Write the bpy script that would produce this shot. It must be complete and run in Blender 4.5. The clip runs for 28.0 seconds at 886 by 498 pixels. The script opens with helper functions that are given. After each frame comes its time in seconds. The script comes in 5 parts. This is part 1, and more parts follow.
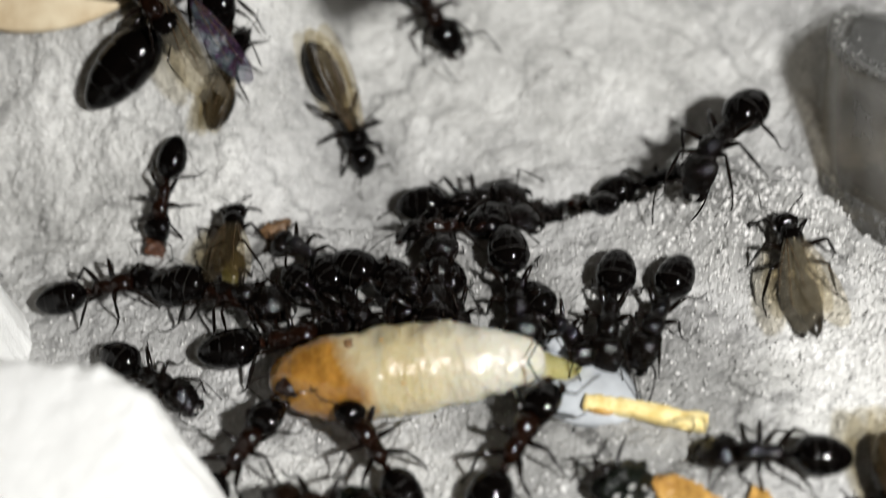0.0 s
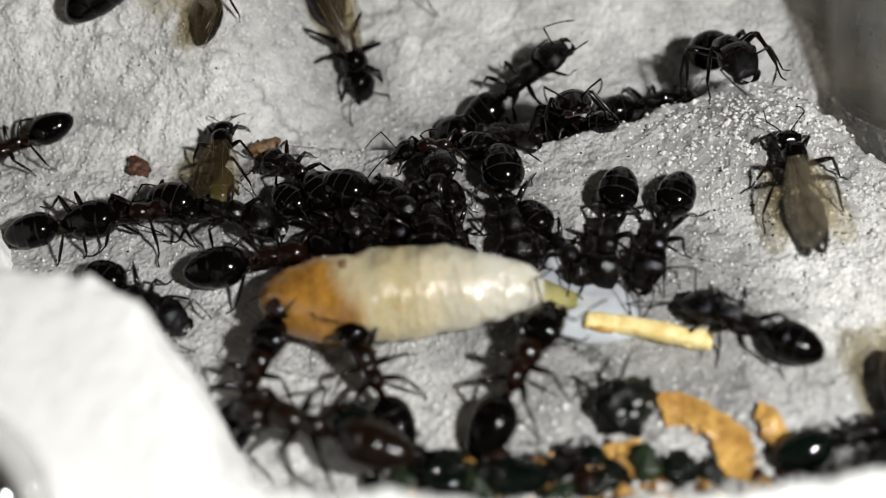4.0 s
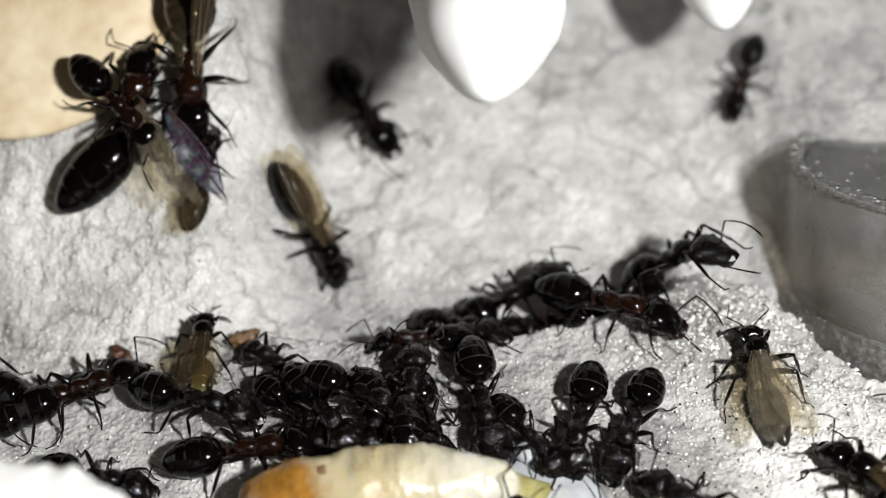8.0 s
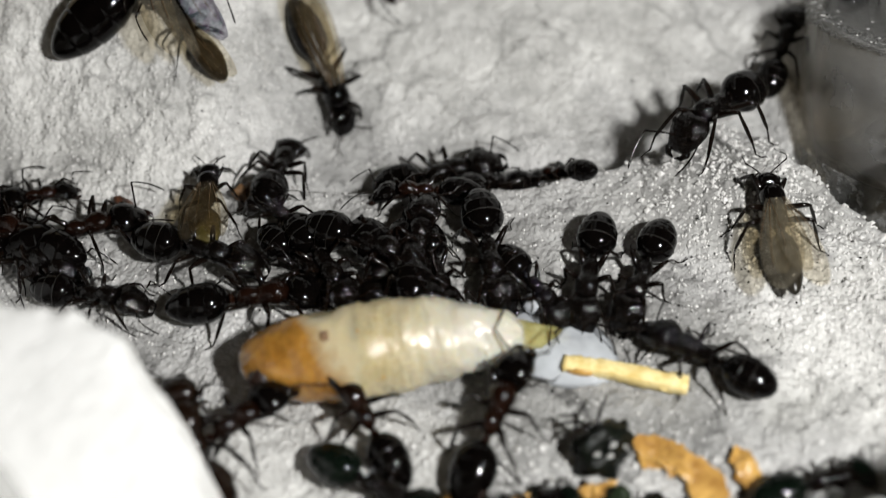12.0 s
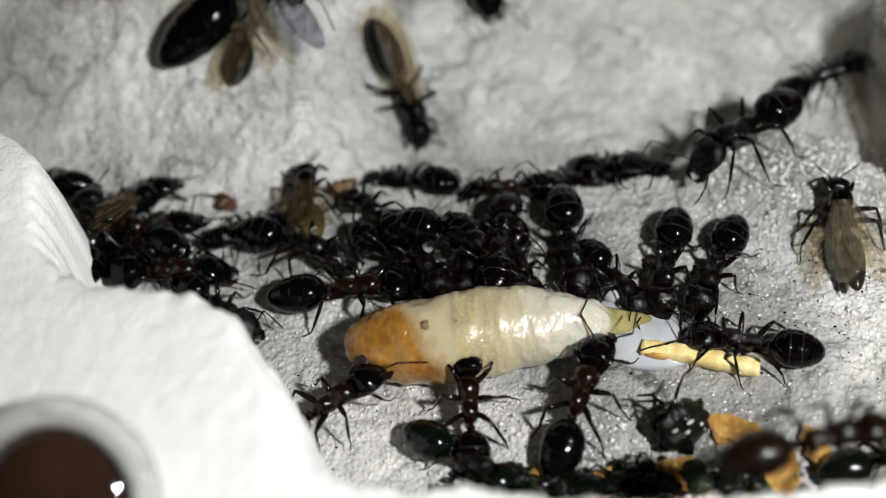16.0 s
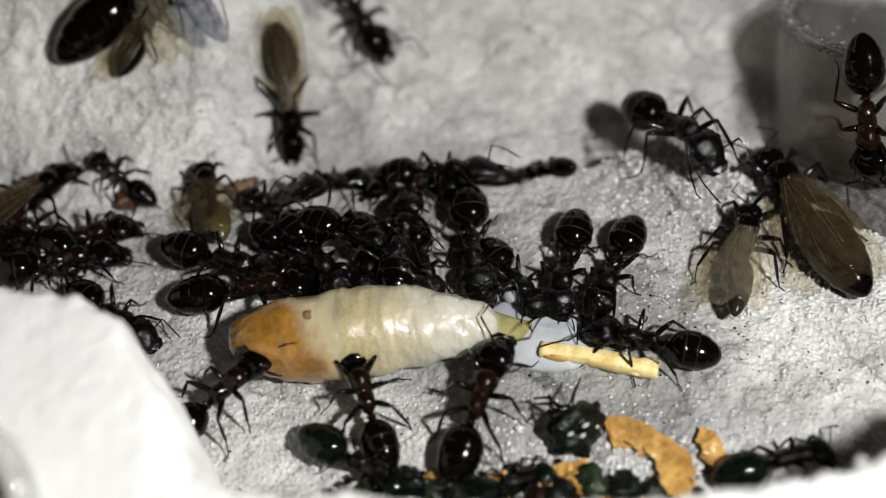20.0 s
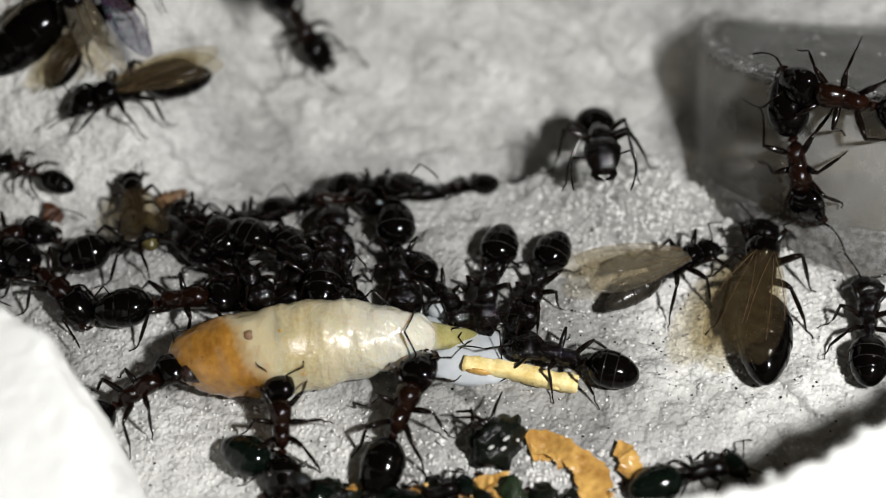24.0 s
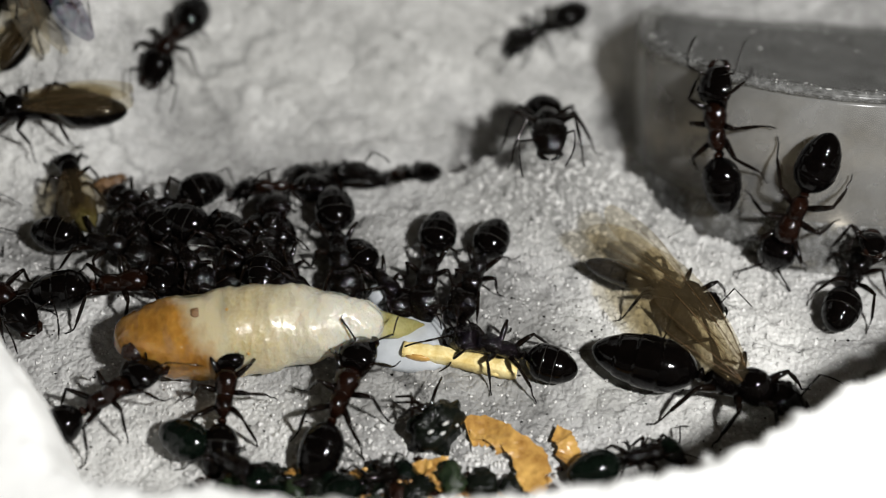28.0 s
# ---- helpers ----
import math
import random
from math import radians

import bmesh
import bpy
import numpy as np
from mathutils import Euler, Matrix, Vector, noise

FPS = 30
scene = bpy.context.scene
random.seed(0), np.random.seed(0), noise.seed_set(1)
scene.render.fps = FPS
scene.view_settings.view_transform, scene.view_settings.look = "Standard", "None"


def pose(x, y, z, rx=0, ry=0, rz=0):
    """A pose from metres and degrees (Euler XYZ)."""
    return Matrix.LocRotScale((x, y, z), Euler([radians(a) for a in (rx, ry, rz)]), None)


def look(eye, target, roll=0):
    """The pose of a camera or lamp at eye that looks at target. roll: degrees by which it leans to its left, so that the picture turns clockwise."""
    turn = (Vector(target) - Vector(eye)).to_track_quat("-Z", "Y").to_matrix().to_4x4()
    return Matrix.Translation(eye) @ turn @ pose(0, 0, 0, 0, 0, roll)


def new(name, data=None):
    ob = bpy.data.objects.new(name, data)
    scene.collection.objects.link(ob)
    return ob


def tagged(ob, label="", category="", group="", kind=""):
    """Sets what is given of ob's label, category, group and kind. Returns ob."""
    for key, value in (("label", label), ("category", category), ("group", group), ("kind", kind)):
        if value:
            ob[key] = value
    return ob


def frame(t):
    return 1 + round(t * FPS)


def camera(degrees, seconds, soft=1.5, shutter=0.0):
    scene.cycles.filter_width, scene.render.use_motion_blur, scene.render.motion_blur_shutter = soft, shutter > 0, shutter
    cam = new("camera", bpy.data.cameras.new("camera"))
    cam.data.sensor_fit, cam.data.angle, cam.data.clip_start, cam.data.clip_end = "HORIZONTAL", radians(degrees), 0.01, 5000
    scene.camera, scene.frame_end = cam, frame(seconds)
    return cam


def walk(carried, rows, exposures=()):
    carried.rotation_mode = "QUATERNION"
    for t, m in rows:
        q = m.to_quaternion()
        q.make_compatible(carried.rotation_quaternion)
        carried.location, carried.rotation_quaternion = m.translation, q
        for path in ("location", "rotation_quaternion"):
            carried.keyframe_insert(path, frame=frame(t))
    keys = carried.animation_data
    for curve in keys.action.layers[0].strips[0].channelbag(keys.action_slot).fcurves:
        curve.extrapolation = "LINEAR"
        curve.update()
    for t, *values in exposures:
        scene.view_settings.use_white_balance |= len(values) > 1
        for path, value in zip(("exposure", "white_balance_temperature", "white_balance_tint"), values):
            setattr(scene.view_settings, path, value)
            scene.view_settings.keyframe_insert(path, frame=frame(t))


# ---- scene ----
cam = camera(34, 28.0, 1.0, 0.5)
cam.data.dof.use_dof, cam.data.dof.focus_distance, cam.data.dof.aperture_fstop = True, 0.0805, 21.0
PATH = [
    (0, 0.00159, -0.04175, 0.06621, 37.54, 5.50, 3.14),
    (0.1, 0.00103, -0.04198, 0.06511, 37.06, 5.28, 2.95),
    (0.2, 0.00025, -0.04230, 0.06357, 36.39, 4.97, 2.68),
    (0.3, -0.00021, -0.04249, 0.06265, 35.99, 4.79, 2.52),
    (0.5, -0.00026, -0.04252, 0.06254, 35.94, 4.76, 2.50),
    (1, -0.00062, -0.04289, 0.06238, 35.95, 4.50, 2.32),
    (1.5, -0.00059, -0.04283, 0.06255, 35.96, 4.40, 2.30),
    (2, -0.00074, -0.04310, 0.06258, 36.34, 4.20, 2.23),
    (2.5, -0.00077, -0.04299, 0.06280, 36.30, 4.13, 2.26),
    (4.5, -0.00076, -0.04312, 0.06284, 36.70, 3.98, 2.23),
    (5, -0.00066, -0.04320, 0.06335, 37.26, 3.77, 2.09),
    (5.5, -0.00078, -0.04331, 0.06385, 38.00, 3.51, 2.02),
    (6, -0.00104, -0.04354, 0.06456, 39.16, 3.19, 1.96),
    (6.5, -0.00152, -0.04386, 0.06439, 40.10, 2.81, 1.71),
    (7, -0.00135, -0.04367, 0.06509, 41.08, 2.72, 1.68),
    (7.5, -0.00115, -0.04388, 0.06535, 42.53, 2.74, 1.79),
    (8, -0.00105, -0.04391, 0.06560, 43.28, 2.66, 1.83),
    (8.5, -0.00131, -0.04370, 0.06572, 43.35, 2.46, 1.69),
    (9, -0.00137, -0.04371, 0.06564, 43.52, 2.47, 1.76),
    (9.5, -0.00150, -0.04386, 0.06561, 43.68, 2.33, 1.66),
    (10, -0.00176, -0.04377, 0.06556, 43.57, 2.32, 1.62),
    (10.5, -0.00163, -0.04388, 0.06534, 42.93, 2.41, 1.77),
    (11, -0.00180, -0.04372, 0.06471, 41.76, 2.27, 1.67),
    (11.5, -0.00146, -0.04403, 0.06379, 40.61, 2.45, 1.95),
    (12, -0.00066, -0.04420, 0.06313, 38.70, 3.01, 2.41),
    (12.5, -0.00106, -0.04497, 0.06345, 37.97, 3.03, 2.47),
    (13, -0.00170, -0.04748, 0.06632, 38.27, 3.47, 3.01),
    (13.5, -0.00246, -0.04898, 0.06706, 38.84, 3.97, 3.63),
    (15.5, -0.00099, -0.04889, 0.06600, 39.72, 5.08, 4.31),
    (16, -0.00208, -0.04870, 0.06639, 39.49, 4.60, 3.79),
    (16.5, -0.00147, -0.04850, 0.06630, 39.55, 4.99, 4.02),
    (17, -0.00109, -0.04825, 0.06660, 39.86, 5.13, 4.03),
    (17.5, -0.00093, -0.04764, 0.06634, 40.24, 4.92, 3.86),
    (18, -0.00030, -0.04773, 0.06564, 40.69, 4.85, 3.82),
    (18.5, -0.00062, -0.04727, 0.06586, 40.30, 4.26, 3.37),
    (19, 0.00019, -0.04735, 0.06566, 39.84, 4.19, 3.36),
    (19.5, 0.00047, -0.04784, 0.06551, 39.50, 3.52, 2.87),
    (20, 0.00086, -0.04759, 0.06571, 39.14, 3.13, 2.65),
    (20.5, 0.00105, -0.04756, 0.06609, 38.84, 2.56, 2.19),
    (22.5, 0.00105, -0.04791, 0.06565, 38.81, 2.08, 2.34),
    (23, 0.00066, -0.04797, 0.06688, 39.06, 1.15, 1.48),
    (23.5, 0.00147, -0.04777, 0.06706, 38.96, 1.19, 1.50),
    (24, 0.00150, -0.04778, 0.06712, 39.17, 0.82, 1.44),
    (24.5, 0.00120, -0.04789, 0.06724, 39.27, 0.27, 1.17),
    (25, 0.00097, -0.04855, 0.06660, 39.67, -0.55, 0.52),
    (25.5, 0.00148, -0.04841, 0.06724, 39.49, -0.98, 0.19),
    (26, 0.00166, -0.04836, 0.06740, 39.46, -1.08, 0.28),
    (26.5, 0.00139, -0.04849, 0.06712, 39.56, -1.30, 0.24),
    (27, 0.00205, -0.04866, 0.06676, 39.61, -1.00, 0.51),
    (27.5, 0.00165, -0.04867, 0.06641, 39.56, -1.23, 0.36),
    (28, 0.00113, -0.04874, 0.06658, 39.40, -1.55, 0.21),
]
walk(cam, [(t, pose(*p)) for t, *p in PATH], [(0.0, -0.4), (1.0, -0.66), (2.5, -0.62), (5.0, -0.5), (7.0, -0.29), (9.0, -0.13), (10.5, -0.13), (12.0, -0.5), (13.0, -0.83), (16.0, -0.63), (18.0, -0.5), (20.0, -0.66), (23.0, -0.61), (25.0, -0.6), (28.0, -0.73)])

# ---- units: everything below is written in millimetres and stored in metres ----
MM = 0.001


def place(x, y, z, rx=0, ry=0, rz=0):
    return pose(x * MM, y * MM, z * MM, rx, ry, rz)


# ---- light: one small torch beside the camera, in a dark room ----
world = bpy.data.worlds.new("dark_room")
scene.world = world
world.use_nodes = True
world.node_tree.nodes["Background"].inputs[0].default_value = (1.0, 0.72, 0.4, 1)
world.node_tree.nodes["Background"].inputs[1].default_value = 0.026

lamp_data = bpy.data.lights.new("torch_lamp", "AREA")
lamp_data.shape, lamp_data.size = "DISK", 8.5 * MM
lamp_data.energy, lamp_data.color = 0.22, (1.0, 0.995, 0.98)
lamp = new("torch_lamp", lamp_data)
lamp.matrix_world = look((43 * MM, -42 * MM, 76 * MM), (-20 * MM, 12 * MM, 0))


# ---- materials ----
def nodes_of(name):
    m = bpy.data.materials.new(name)
    m.use_nodes = True
    nt = m.node_tree
    return m, nt, nt.nodes["Principled BSDF"]


def coords(nt):
    """Object coordinates in millimetres."""
    tc = nt.nodes.new("ShaderNodeTexCoord")
    mp = nt.nodes.new("ShaderNodeMapping")
    mp.inputs["Scale"].default_value = (1000, 1000, 1000)
    nt.links.new(tc.outputs["Object"], mp.inputs["Vector"])
    return mp.outputs[0]


def noise_tex(nt, vec, scale, detail=3, rough=0.55):
    n = nt.nodes.new("ShaderNodeTexNoise")
    n.inputs["Scale"].default_value, n.inputs["Detail"].default_value, n.inputs["Roughness"].default_value = scale, detail, rough
    nt.links.new(vec, n.inputs["Vector"])
    return n.outputs["Fac"]


def ramp(nt, fac, stops):
    r = nt.nodes.new("ShaderNodeValToRGB")
    while len(r.color_ramp.elements) < len(stops):
        r.color_ramp.elements.new(0.5)
    for e, (p, c) in zip(r.color_ramp.elements, stops):
        e.position, e.color = p, (*c, 1)
    nt.links.new(fac, r.inputs[0])
    return r.outputs[0]


def blend(nt, fac, a, b, mode="MIX"):
    n = nt.nodes.new("ShaderNodeMix")
    n.data_type, n.blend_type = "RGBA", mode
    for socket, v in ((n.inputs[0], fac), (n.inputs[6], a), (n.inputs[7], b)):
        if isinstance(v, (int, float)):
            socket.default_value = v
        elif isinstance(v, tuple):
            socket.default_value = (*v, 1)
        else:
            nt.links.new(v, socket)
    return n.outputs[2]


def bump(nt, bsdf, height, strength, dist):
    b = nt.nodes.new("ShaderNodeBump")
    b.inputs["Strength"].default_value, b.inputs["Distance"].default_value = strength, dist * MM
    nt.links.new(height, b.inputs["Height"])
    nt.links.new(b.outputs[0], bsdf.inputs["Normal"])
    return b


def surface(name, low, high, scale, rough=0.6, fine=8.0, relief=0.3, depth=0.05, spec=0.5, coat=0.0, sss=0.0, metal=0.0, coat_rough=0.12):
    """A mottled surface: two scales of noise between two colours, with fine relief."""
    m, nt, b = nodes_of(name)
    v = coords(nt)
    big, small = noise_tex(nt, v, scale, 4), noise_tex(nt, v, fine, 3)
    c = ramp(nt, big, [(0.32, low), (0.68, high)])
    c = blend(nt, 0.35, c, ramp(nt, small, [(0.3, low), (0.7, high)]))
    nt.links.new(c, b.inputs["Base Color"])
    b.inputs["Roughness"].default_value, b.inputs["Specular IOR Level"].default_value = rough, spec
    b.inputs["Coat Weight"].default_value, b.inputs["Coat Roughness"].default_value = coat, coat_rough
    b.inputs["Metallic"].default_value = metal
    if sss:
        b.inputs["Subsurface Weight"].default_value = sss
        b.inputs["Subsurface Radius"].default_value = (1.2, 0.8, 0.45)
        b.inputs["Subsurface Scale"].default_value = 0.8 * MM
    bump(nt, b, small, relief, depth)
    return m


def fade_along(material, start, end, towards, wobble=0.5, skew=0.0):
    """Let a surface pass into another colour along its own x axis, with an uneven border."""
    nt = material.node_tree
    b = nt.nodes["Principled BSDF"]
    own = b.inputs["Base Color"].links[0].from_socket
    v = coords(nt)
    sep, mr, add = nt.nodes.new("ShaderNodeSeparateXYZ"), nt.nodes.new("ShaderNodeMapRange"), nt.nodes.new("ShaderNodeMath")
    nt.links.new(v, sep.inputs[0])
    add.operation, add.inputs[1].default_value = "MULTIPLY_ADD", 4 * wobble
    nt.links.new(noise_tex(nt, v, 0.5, 3), add.inputs[0])
    lean = nt.nodes.new("ShaderNodeMath")
    lean.operation, lean.inputs[1].default_value = "MULTIPLY_ADD", skew
    nt.links.new(sep.outputs[1], lean.inputs[0])
    nt.links.new(sep.outputs[0], lean.inputs[2])
    nt.links.new(lean.outputs[0], add.inputs[2])
    nt.links.new(add.outputs[0], mr.inputs[0])
    mr.inputs[1].default_value, mr.inputs[2].default_value = start + 2 * wobble, end + 2 * wobble
    nt.links.new(blend(nt, mr.outputs[0], own, towards), b.inputs["Base Color"])



def plaster(name, low, high, specks, grit, vein=0.0, patches=()):
    """Set plaster: cloudy grey areas, pale crystal grains, dark specks and fine cracks; patches: ellipses that darken
    for damp, pale the plaster, or paint in light or shade.
    """
    m, nt, b = nodes_of(name)
    v = coords(nt)
    big, mid, small = noise_tex(nt, v, 0.13, 5, 0.6), noise_tex(nt, v, 0.9, 5, 0.65), noise_tex(nt, v, 5.0, 4, 0.7)
    c = ramp(nt, big, [(0.34, low), (0.66, high)])
    c = blend(nt, 0.4, c, ramp(nt, mid, [(0.3, low), (0.7, high)]))
    grain = nt.nodes.new("ShaderNodeTexVoronoi")
    grain.inputs["Scale"].default_value = 3.2
    nt.links.new(v, grain.inputs["Vector"])
    pale = ramp(nt, grain.outputs["Distance"], [(0.12, (1, 1, 1)), (0.36, (0, 0, 0))])
    some = ramp(nt, noise_tex(nt, v, 0.42, 3), [(0.46, (0, 0, 0)), (0.62, (0.6, 0.6, 0.6))])
    c = blend(nt, blend(nt, 1.0, pale, some, "MULTIPLY"), c, tuple(min(0.9, q * 1.35) for q in high))
    if vein:
        line = noise_tex(nt, v, 0.3, 4, 0.6)
        thin = ramp(nt, line, [(0.47, (0, 0, 0)), (0.5, (vein, vein, vein)), (0.53, (0, 0, 0))])
        c = blend(nt, thin, c, tuple(q * 0.8 for q in low))
    if vein:
        warp = nt.nodes.new("ShaderNodeVectorMath")
        warp.operation = "MULTIPLY_ADD"
        wob = nt.nodes.new("ShaderNodeTexNoise")
        wob.inputs["Scale"].default_value, wob.inputs["Detail"].default_value = 0.55, 5
        nt.links.new(v, wob.inputs["Vector"])
        nt.links.new(wob.outputs["Color"], warp.inputs[0])
        warp.inputs[1].default_value = (3.2, 3.2, 3.2)
        nt.links.new(v, warp.inputs[2])
        cell = nt.nodes.new("ShaderNodeTexVoronoi")
        cell.feature, cell.inputs["Scale"].default_value = "DISTANCE_TO_EDGE", 0.17
        nt.links.new(warp.outputs[0], cell.inputs["Vector"])
        split = ramp(nt, cell.outputs["Distance"], [(0.0, (0.85, 0.85, 0.85)), (0.022, (0.4, 0.4, 0.4)), (0.06, (0, 0, 0))])
        where = ramp(nt, noise_tex(nt, v, 0.16, 3), [(0.44, (0, 0, 0)), (0.6, (1, 1, 1))])
        crack = blend(nt, 1.0, split, where, "MULTIPLY")
        c = blend(nt, crack, c, tuple(q * 0.6 for q in low))
    spot = nt.nodes.new("ShaderNodeTexVoronoi")
    spot.inputs["Scale"].default_value = 1.1
    nt.links.new(v, spot.inputs["Vector"])
    near = ramp(nt, spot.outputs["Distance"], [(0.05, (1, 1, 1)), (0.11, (0, 0, 0))])
    few = ramp(nt, noise_tex(nt, v, 0.5, 2), [(0.53, (0, 0, 0)), (0.6, (1, 1, 1))])
    c = blend(nt, blend(nt, 1.0, near, few, "MULTIPLY"), c, specks)
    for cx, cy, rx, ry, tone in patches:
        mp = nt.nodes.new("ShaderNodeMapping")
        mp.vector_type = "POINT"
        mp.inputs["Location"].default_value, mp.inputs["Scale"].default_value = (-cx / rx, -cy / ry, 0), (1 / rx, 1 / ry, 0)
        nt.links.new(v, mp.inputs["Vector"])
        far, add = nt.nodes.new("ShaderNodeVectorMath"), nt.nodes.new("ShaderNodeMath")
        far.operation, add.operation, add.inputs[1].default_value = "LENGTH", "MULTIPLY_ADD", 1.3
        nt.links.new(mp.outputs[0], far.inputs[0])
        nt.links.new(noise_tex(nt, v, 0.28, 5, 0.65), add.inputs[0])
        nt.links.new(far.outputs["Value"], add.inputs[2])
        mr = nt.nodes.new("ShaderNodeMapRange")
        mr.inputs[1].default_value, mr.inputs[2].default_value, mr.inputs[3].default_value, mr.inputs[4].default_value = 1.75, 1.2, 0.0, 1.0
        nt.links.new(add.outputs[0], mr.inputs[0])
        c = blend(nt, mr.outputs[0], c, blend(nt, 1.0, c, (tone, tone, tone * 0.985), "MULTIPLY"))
    nt.links.new(c, b.inputs["Base Color"])
    gloss = ramp(nt, small, [(0.55, (0.75, 0.75, 0.75)), (0.72, (0.32, 0.32, 0.32))])
    nt.links.new(gloss, b.inputs["Roughness"])
    b.inputs["Specular IOR Level"].default_value = 0.4
    h = nt.nodes.new("ShaderNodeMath")
    h.operation = "ADD"
    nt.links.new(mid, h.inputs[0])
    nt.links.new(small, h.inputs[1])
    k = nt.nodes.new("ShaderNodeMath")
    k.operation = "SUBTRACT"
    nt.links.new(h.outputs[0], k.inputs[0])
    nt.links.new(grain.outputs["Distance"], k.inputs[1])
    bump(nt, b, k.outputs[0], grit, 0.2)
    return m


def film(name, tint, veil, rough=0.2, thin=0.0, scale=1.2, edge=(0.3, 0.7), passes=(1.0, 1.0, 1.0)):
    """A clear or smoky sheet: part of the light passes straight through."""
    m, nt, b = nodes_of(name)
    v = coords(nt)
    b.inputs["Base Color"].default_value = (*tint, 1)
    n = noise_tex(nt, v, scale, 4)
    b.inputs["Roughness"].default_value = rough
    b.inputs["Thin Film Thickness"].default_value = thin
    tr = nt.nodes.new("ShaderNodeBsdfTransparent")
    tr.inputs[0].default_value = (*passes, 1)
    mx = nt.nodes.new("ShaderNodeMixShader")
    lo, hi = veil
    f = ramp(nt, n, [(edge[0], (lo, lo, lo)), (edge[1], (hi, hi, hi))])
    nt.links.new(f, mx.inputs[0])
    nt.links.new(tr.outputs[0], mx.inputs[1])
    nt.links.new(b.outputs[0], mx.inputs[2])
    nt.links.new(mx.outputs[0], nt.nodes["Material Output"].inputs[0])
    bump(nt, b, n, 0.25, 0.05)
    return m


# Left bank and slab patches paint in light; the ridge patch (0.8) paints shade.
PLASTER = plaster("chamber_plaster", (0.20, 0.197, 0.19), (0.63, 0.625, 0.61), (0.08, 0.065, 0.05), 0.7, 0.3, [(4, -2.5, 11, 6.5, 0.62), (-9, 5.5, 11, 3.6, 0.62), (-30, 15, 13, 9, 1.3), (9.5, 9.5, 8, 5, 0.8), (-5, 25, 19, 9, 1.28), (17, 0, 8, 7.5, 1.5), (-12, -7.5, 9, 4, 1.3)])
RIM = plaster("white_plaster", (0.80, 0.80, 0.78), (0.88, 0.88, 0.86), (0.60, 0.50, 0.40), 0.25)
CHITIN = surface("black_chitin", (0.0006, 0.0005, 0.0005), (0.0022, 0.0016, 0.0014), 1.4, 0.09, 6, 0.2, 0.03, 0.2)
DULL = surface("dull_black_chitin", (0.0006, 0.0005, 0.0005), (0.003, 0.002, 0.0016), 1.6, 0.1, 4.0, 1.0, 0.1, 0.3)
RED = surface("red_brown_chitin", (0.0015, 0.0008, 0.0006), (0.014, 0.0048, 0.0024), 0.9, 0.14, 5, 0.5, 0.06, 0.3)
LIMB = surface("dark_leg_chitin", (0.001, 0.0008, 0.0007), (0.006, 0.0032, 0.002), 2.0, 0.15, 12, 0.12, 0.02, 0.3)
BAND = surface("pale_segment_edge", (0.003, 0.0025, 0.002), (0.014, 0.011, 0.008), 3.0, 0.55, 14, 0.1, 0.01, 0.3)
BROWN = surface("brown_chitin", (0.002, 0.001, 0.0007), (0.01, 0.0048, 0.0025), 1.2, 0.2, 10, 0.3, 0.03, 0.28)
EYE = surface("eye", (0.004, 0.004, 0.004), (0.010, 0.009, 0.008), 6.0, 0.15, 30, 0.4, 0.01)
WING = film("smoky_wing", (0.13, 0.1, 0.06), (0.03, 0.1), 0.2, passes=(0.925, 0.9, 0.835))
PALE_WING = film("clear_wing", (0.3, 0.275, 0.22), (0.035, 0.13), 0.12, passes=(0.945, 0.92, 0.86))
SHEEN = film("iridescent_wing", (0.1, 0.1, 0.1), (0.05, 0.34), 0.1, 430, 2.0, passes=(0.78, 0.79, 0.82))
# Iridescent sheen painted into the base colour as noisy bands of hue.
sheen_noise = noise_tex(SHEEN.node_tree, coords(SHEEN.node_tree), 1.5, 4, 0.65)
SHEEN.node_tree.links.new(ramp(SHEEN.node_tree, sheen_noise, [(0.36, (0.03, 0.03, 0.035)), (0.48, (0.13, 0.06, 0.13)), (0.55, (0.06, 0.1, 0.11)), (0.68, (0.24, 0.24, 0.26))]), SHEEN.node_tree.nodes["Principled BSDF"].inputs["Base Color"])
VEIN = surface("wing_vein", (0.06, 0.035, 0.015), (0.12, 0.07, 0.03), 3.0, 0.4)
CREAM = surface("cream_grub_skin", (0.38, 0.315, 0.165), (0.55, 0.49, 0.345), 0.3, 0.13, 3.8, 0.6, 0.13, 0.45, 0.3, 0.7)
SHEATH = surface("yellow_green_skin", (0.2, 0.18, 0.06), (0.36, 0.33, 0.15), 0.6, 0.15, 4.0, 0.4, 0.08, 0.5, 0.4, 0.5)
AMBER = surface("amber_head_shell", (0.16, 0.066, 0.009), (0.42, 0.215, 0.04), 0.35, 0.12, 2.4, 0.55, 0.14, 0.5, 0.4, 0.6)
fade_along(AMBER, -4.4, -3.0, (0.46, 0.395, 0.25), 0.7, 0.55)
fade_along(CREAM, 1.0, 6.0, (0.52, 0.5, 0.42), 0.8)
fade_along(SHEATH, 9.9, 8.7, (0.5, 0.46, 0.34), 0.2)
RUST = surface("rusty_crumb", (0.016, 0.007, 0.004), (0.12, 0.042, 0.016), 1.6, 0.4, 6.0, 0.9, 0.12)
CHAR = surface("dark_bite_mark", (0.004, 0.002, 0.0015), (0.022, 0.008, 0.004), 1.2, 0.25, 5.0, 0.6, 0.1)
STRAW = surface("yellow_straw", (0.64, 0.46, 0.14), (0.88, 0.76, 0.4), 1.3, 0.45, 5.0, 0.6, 0.08)
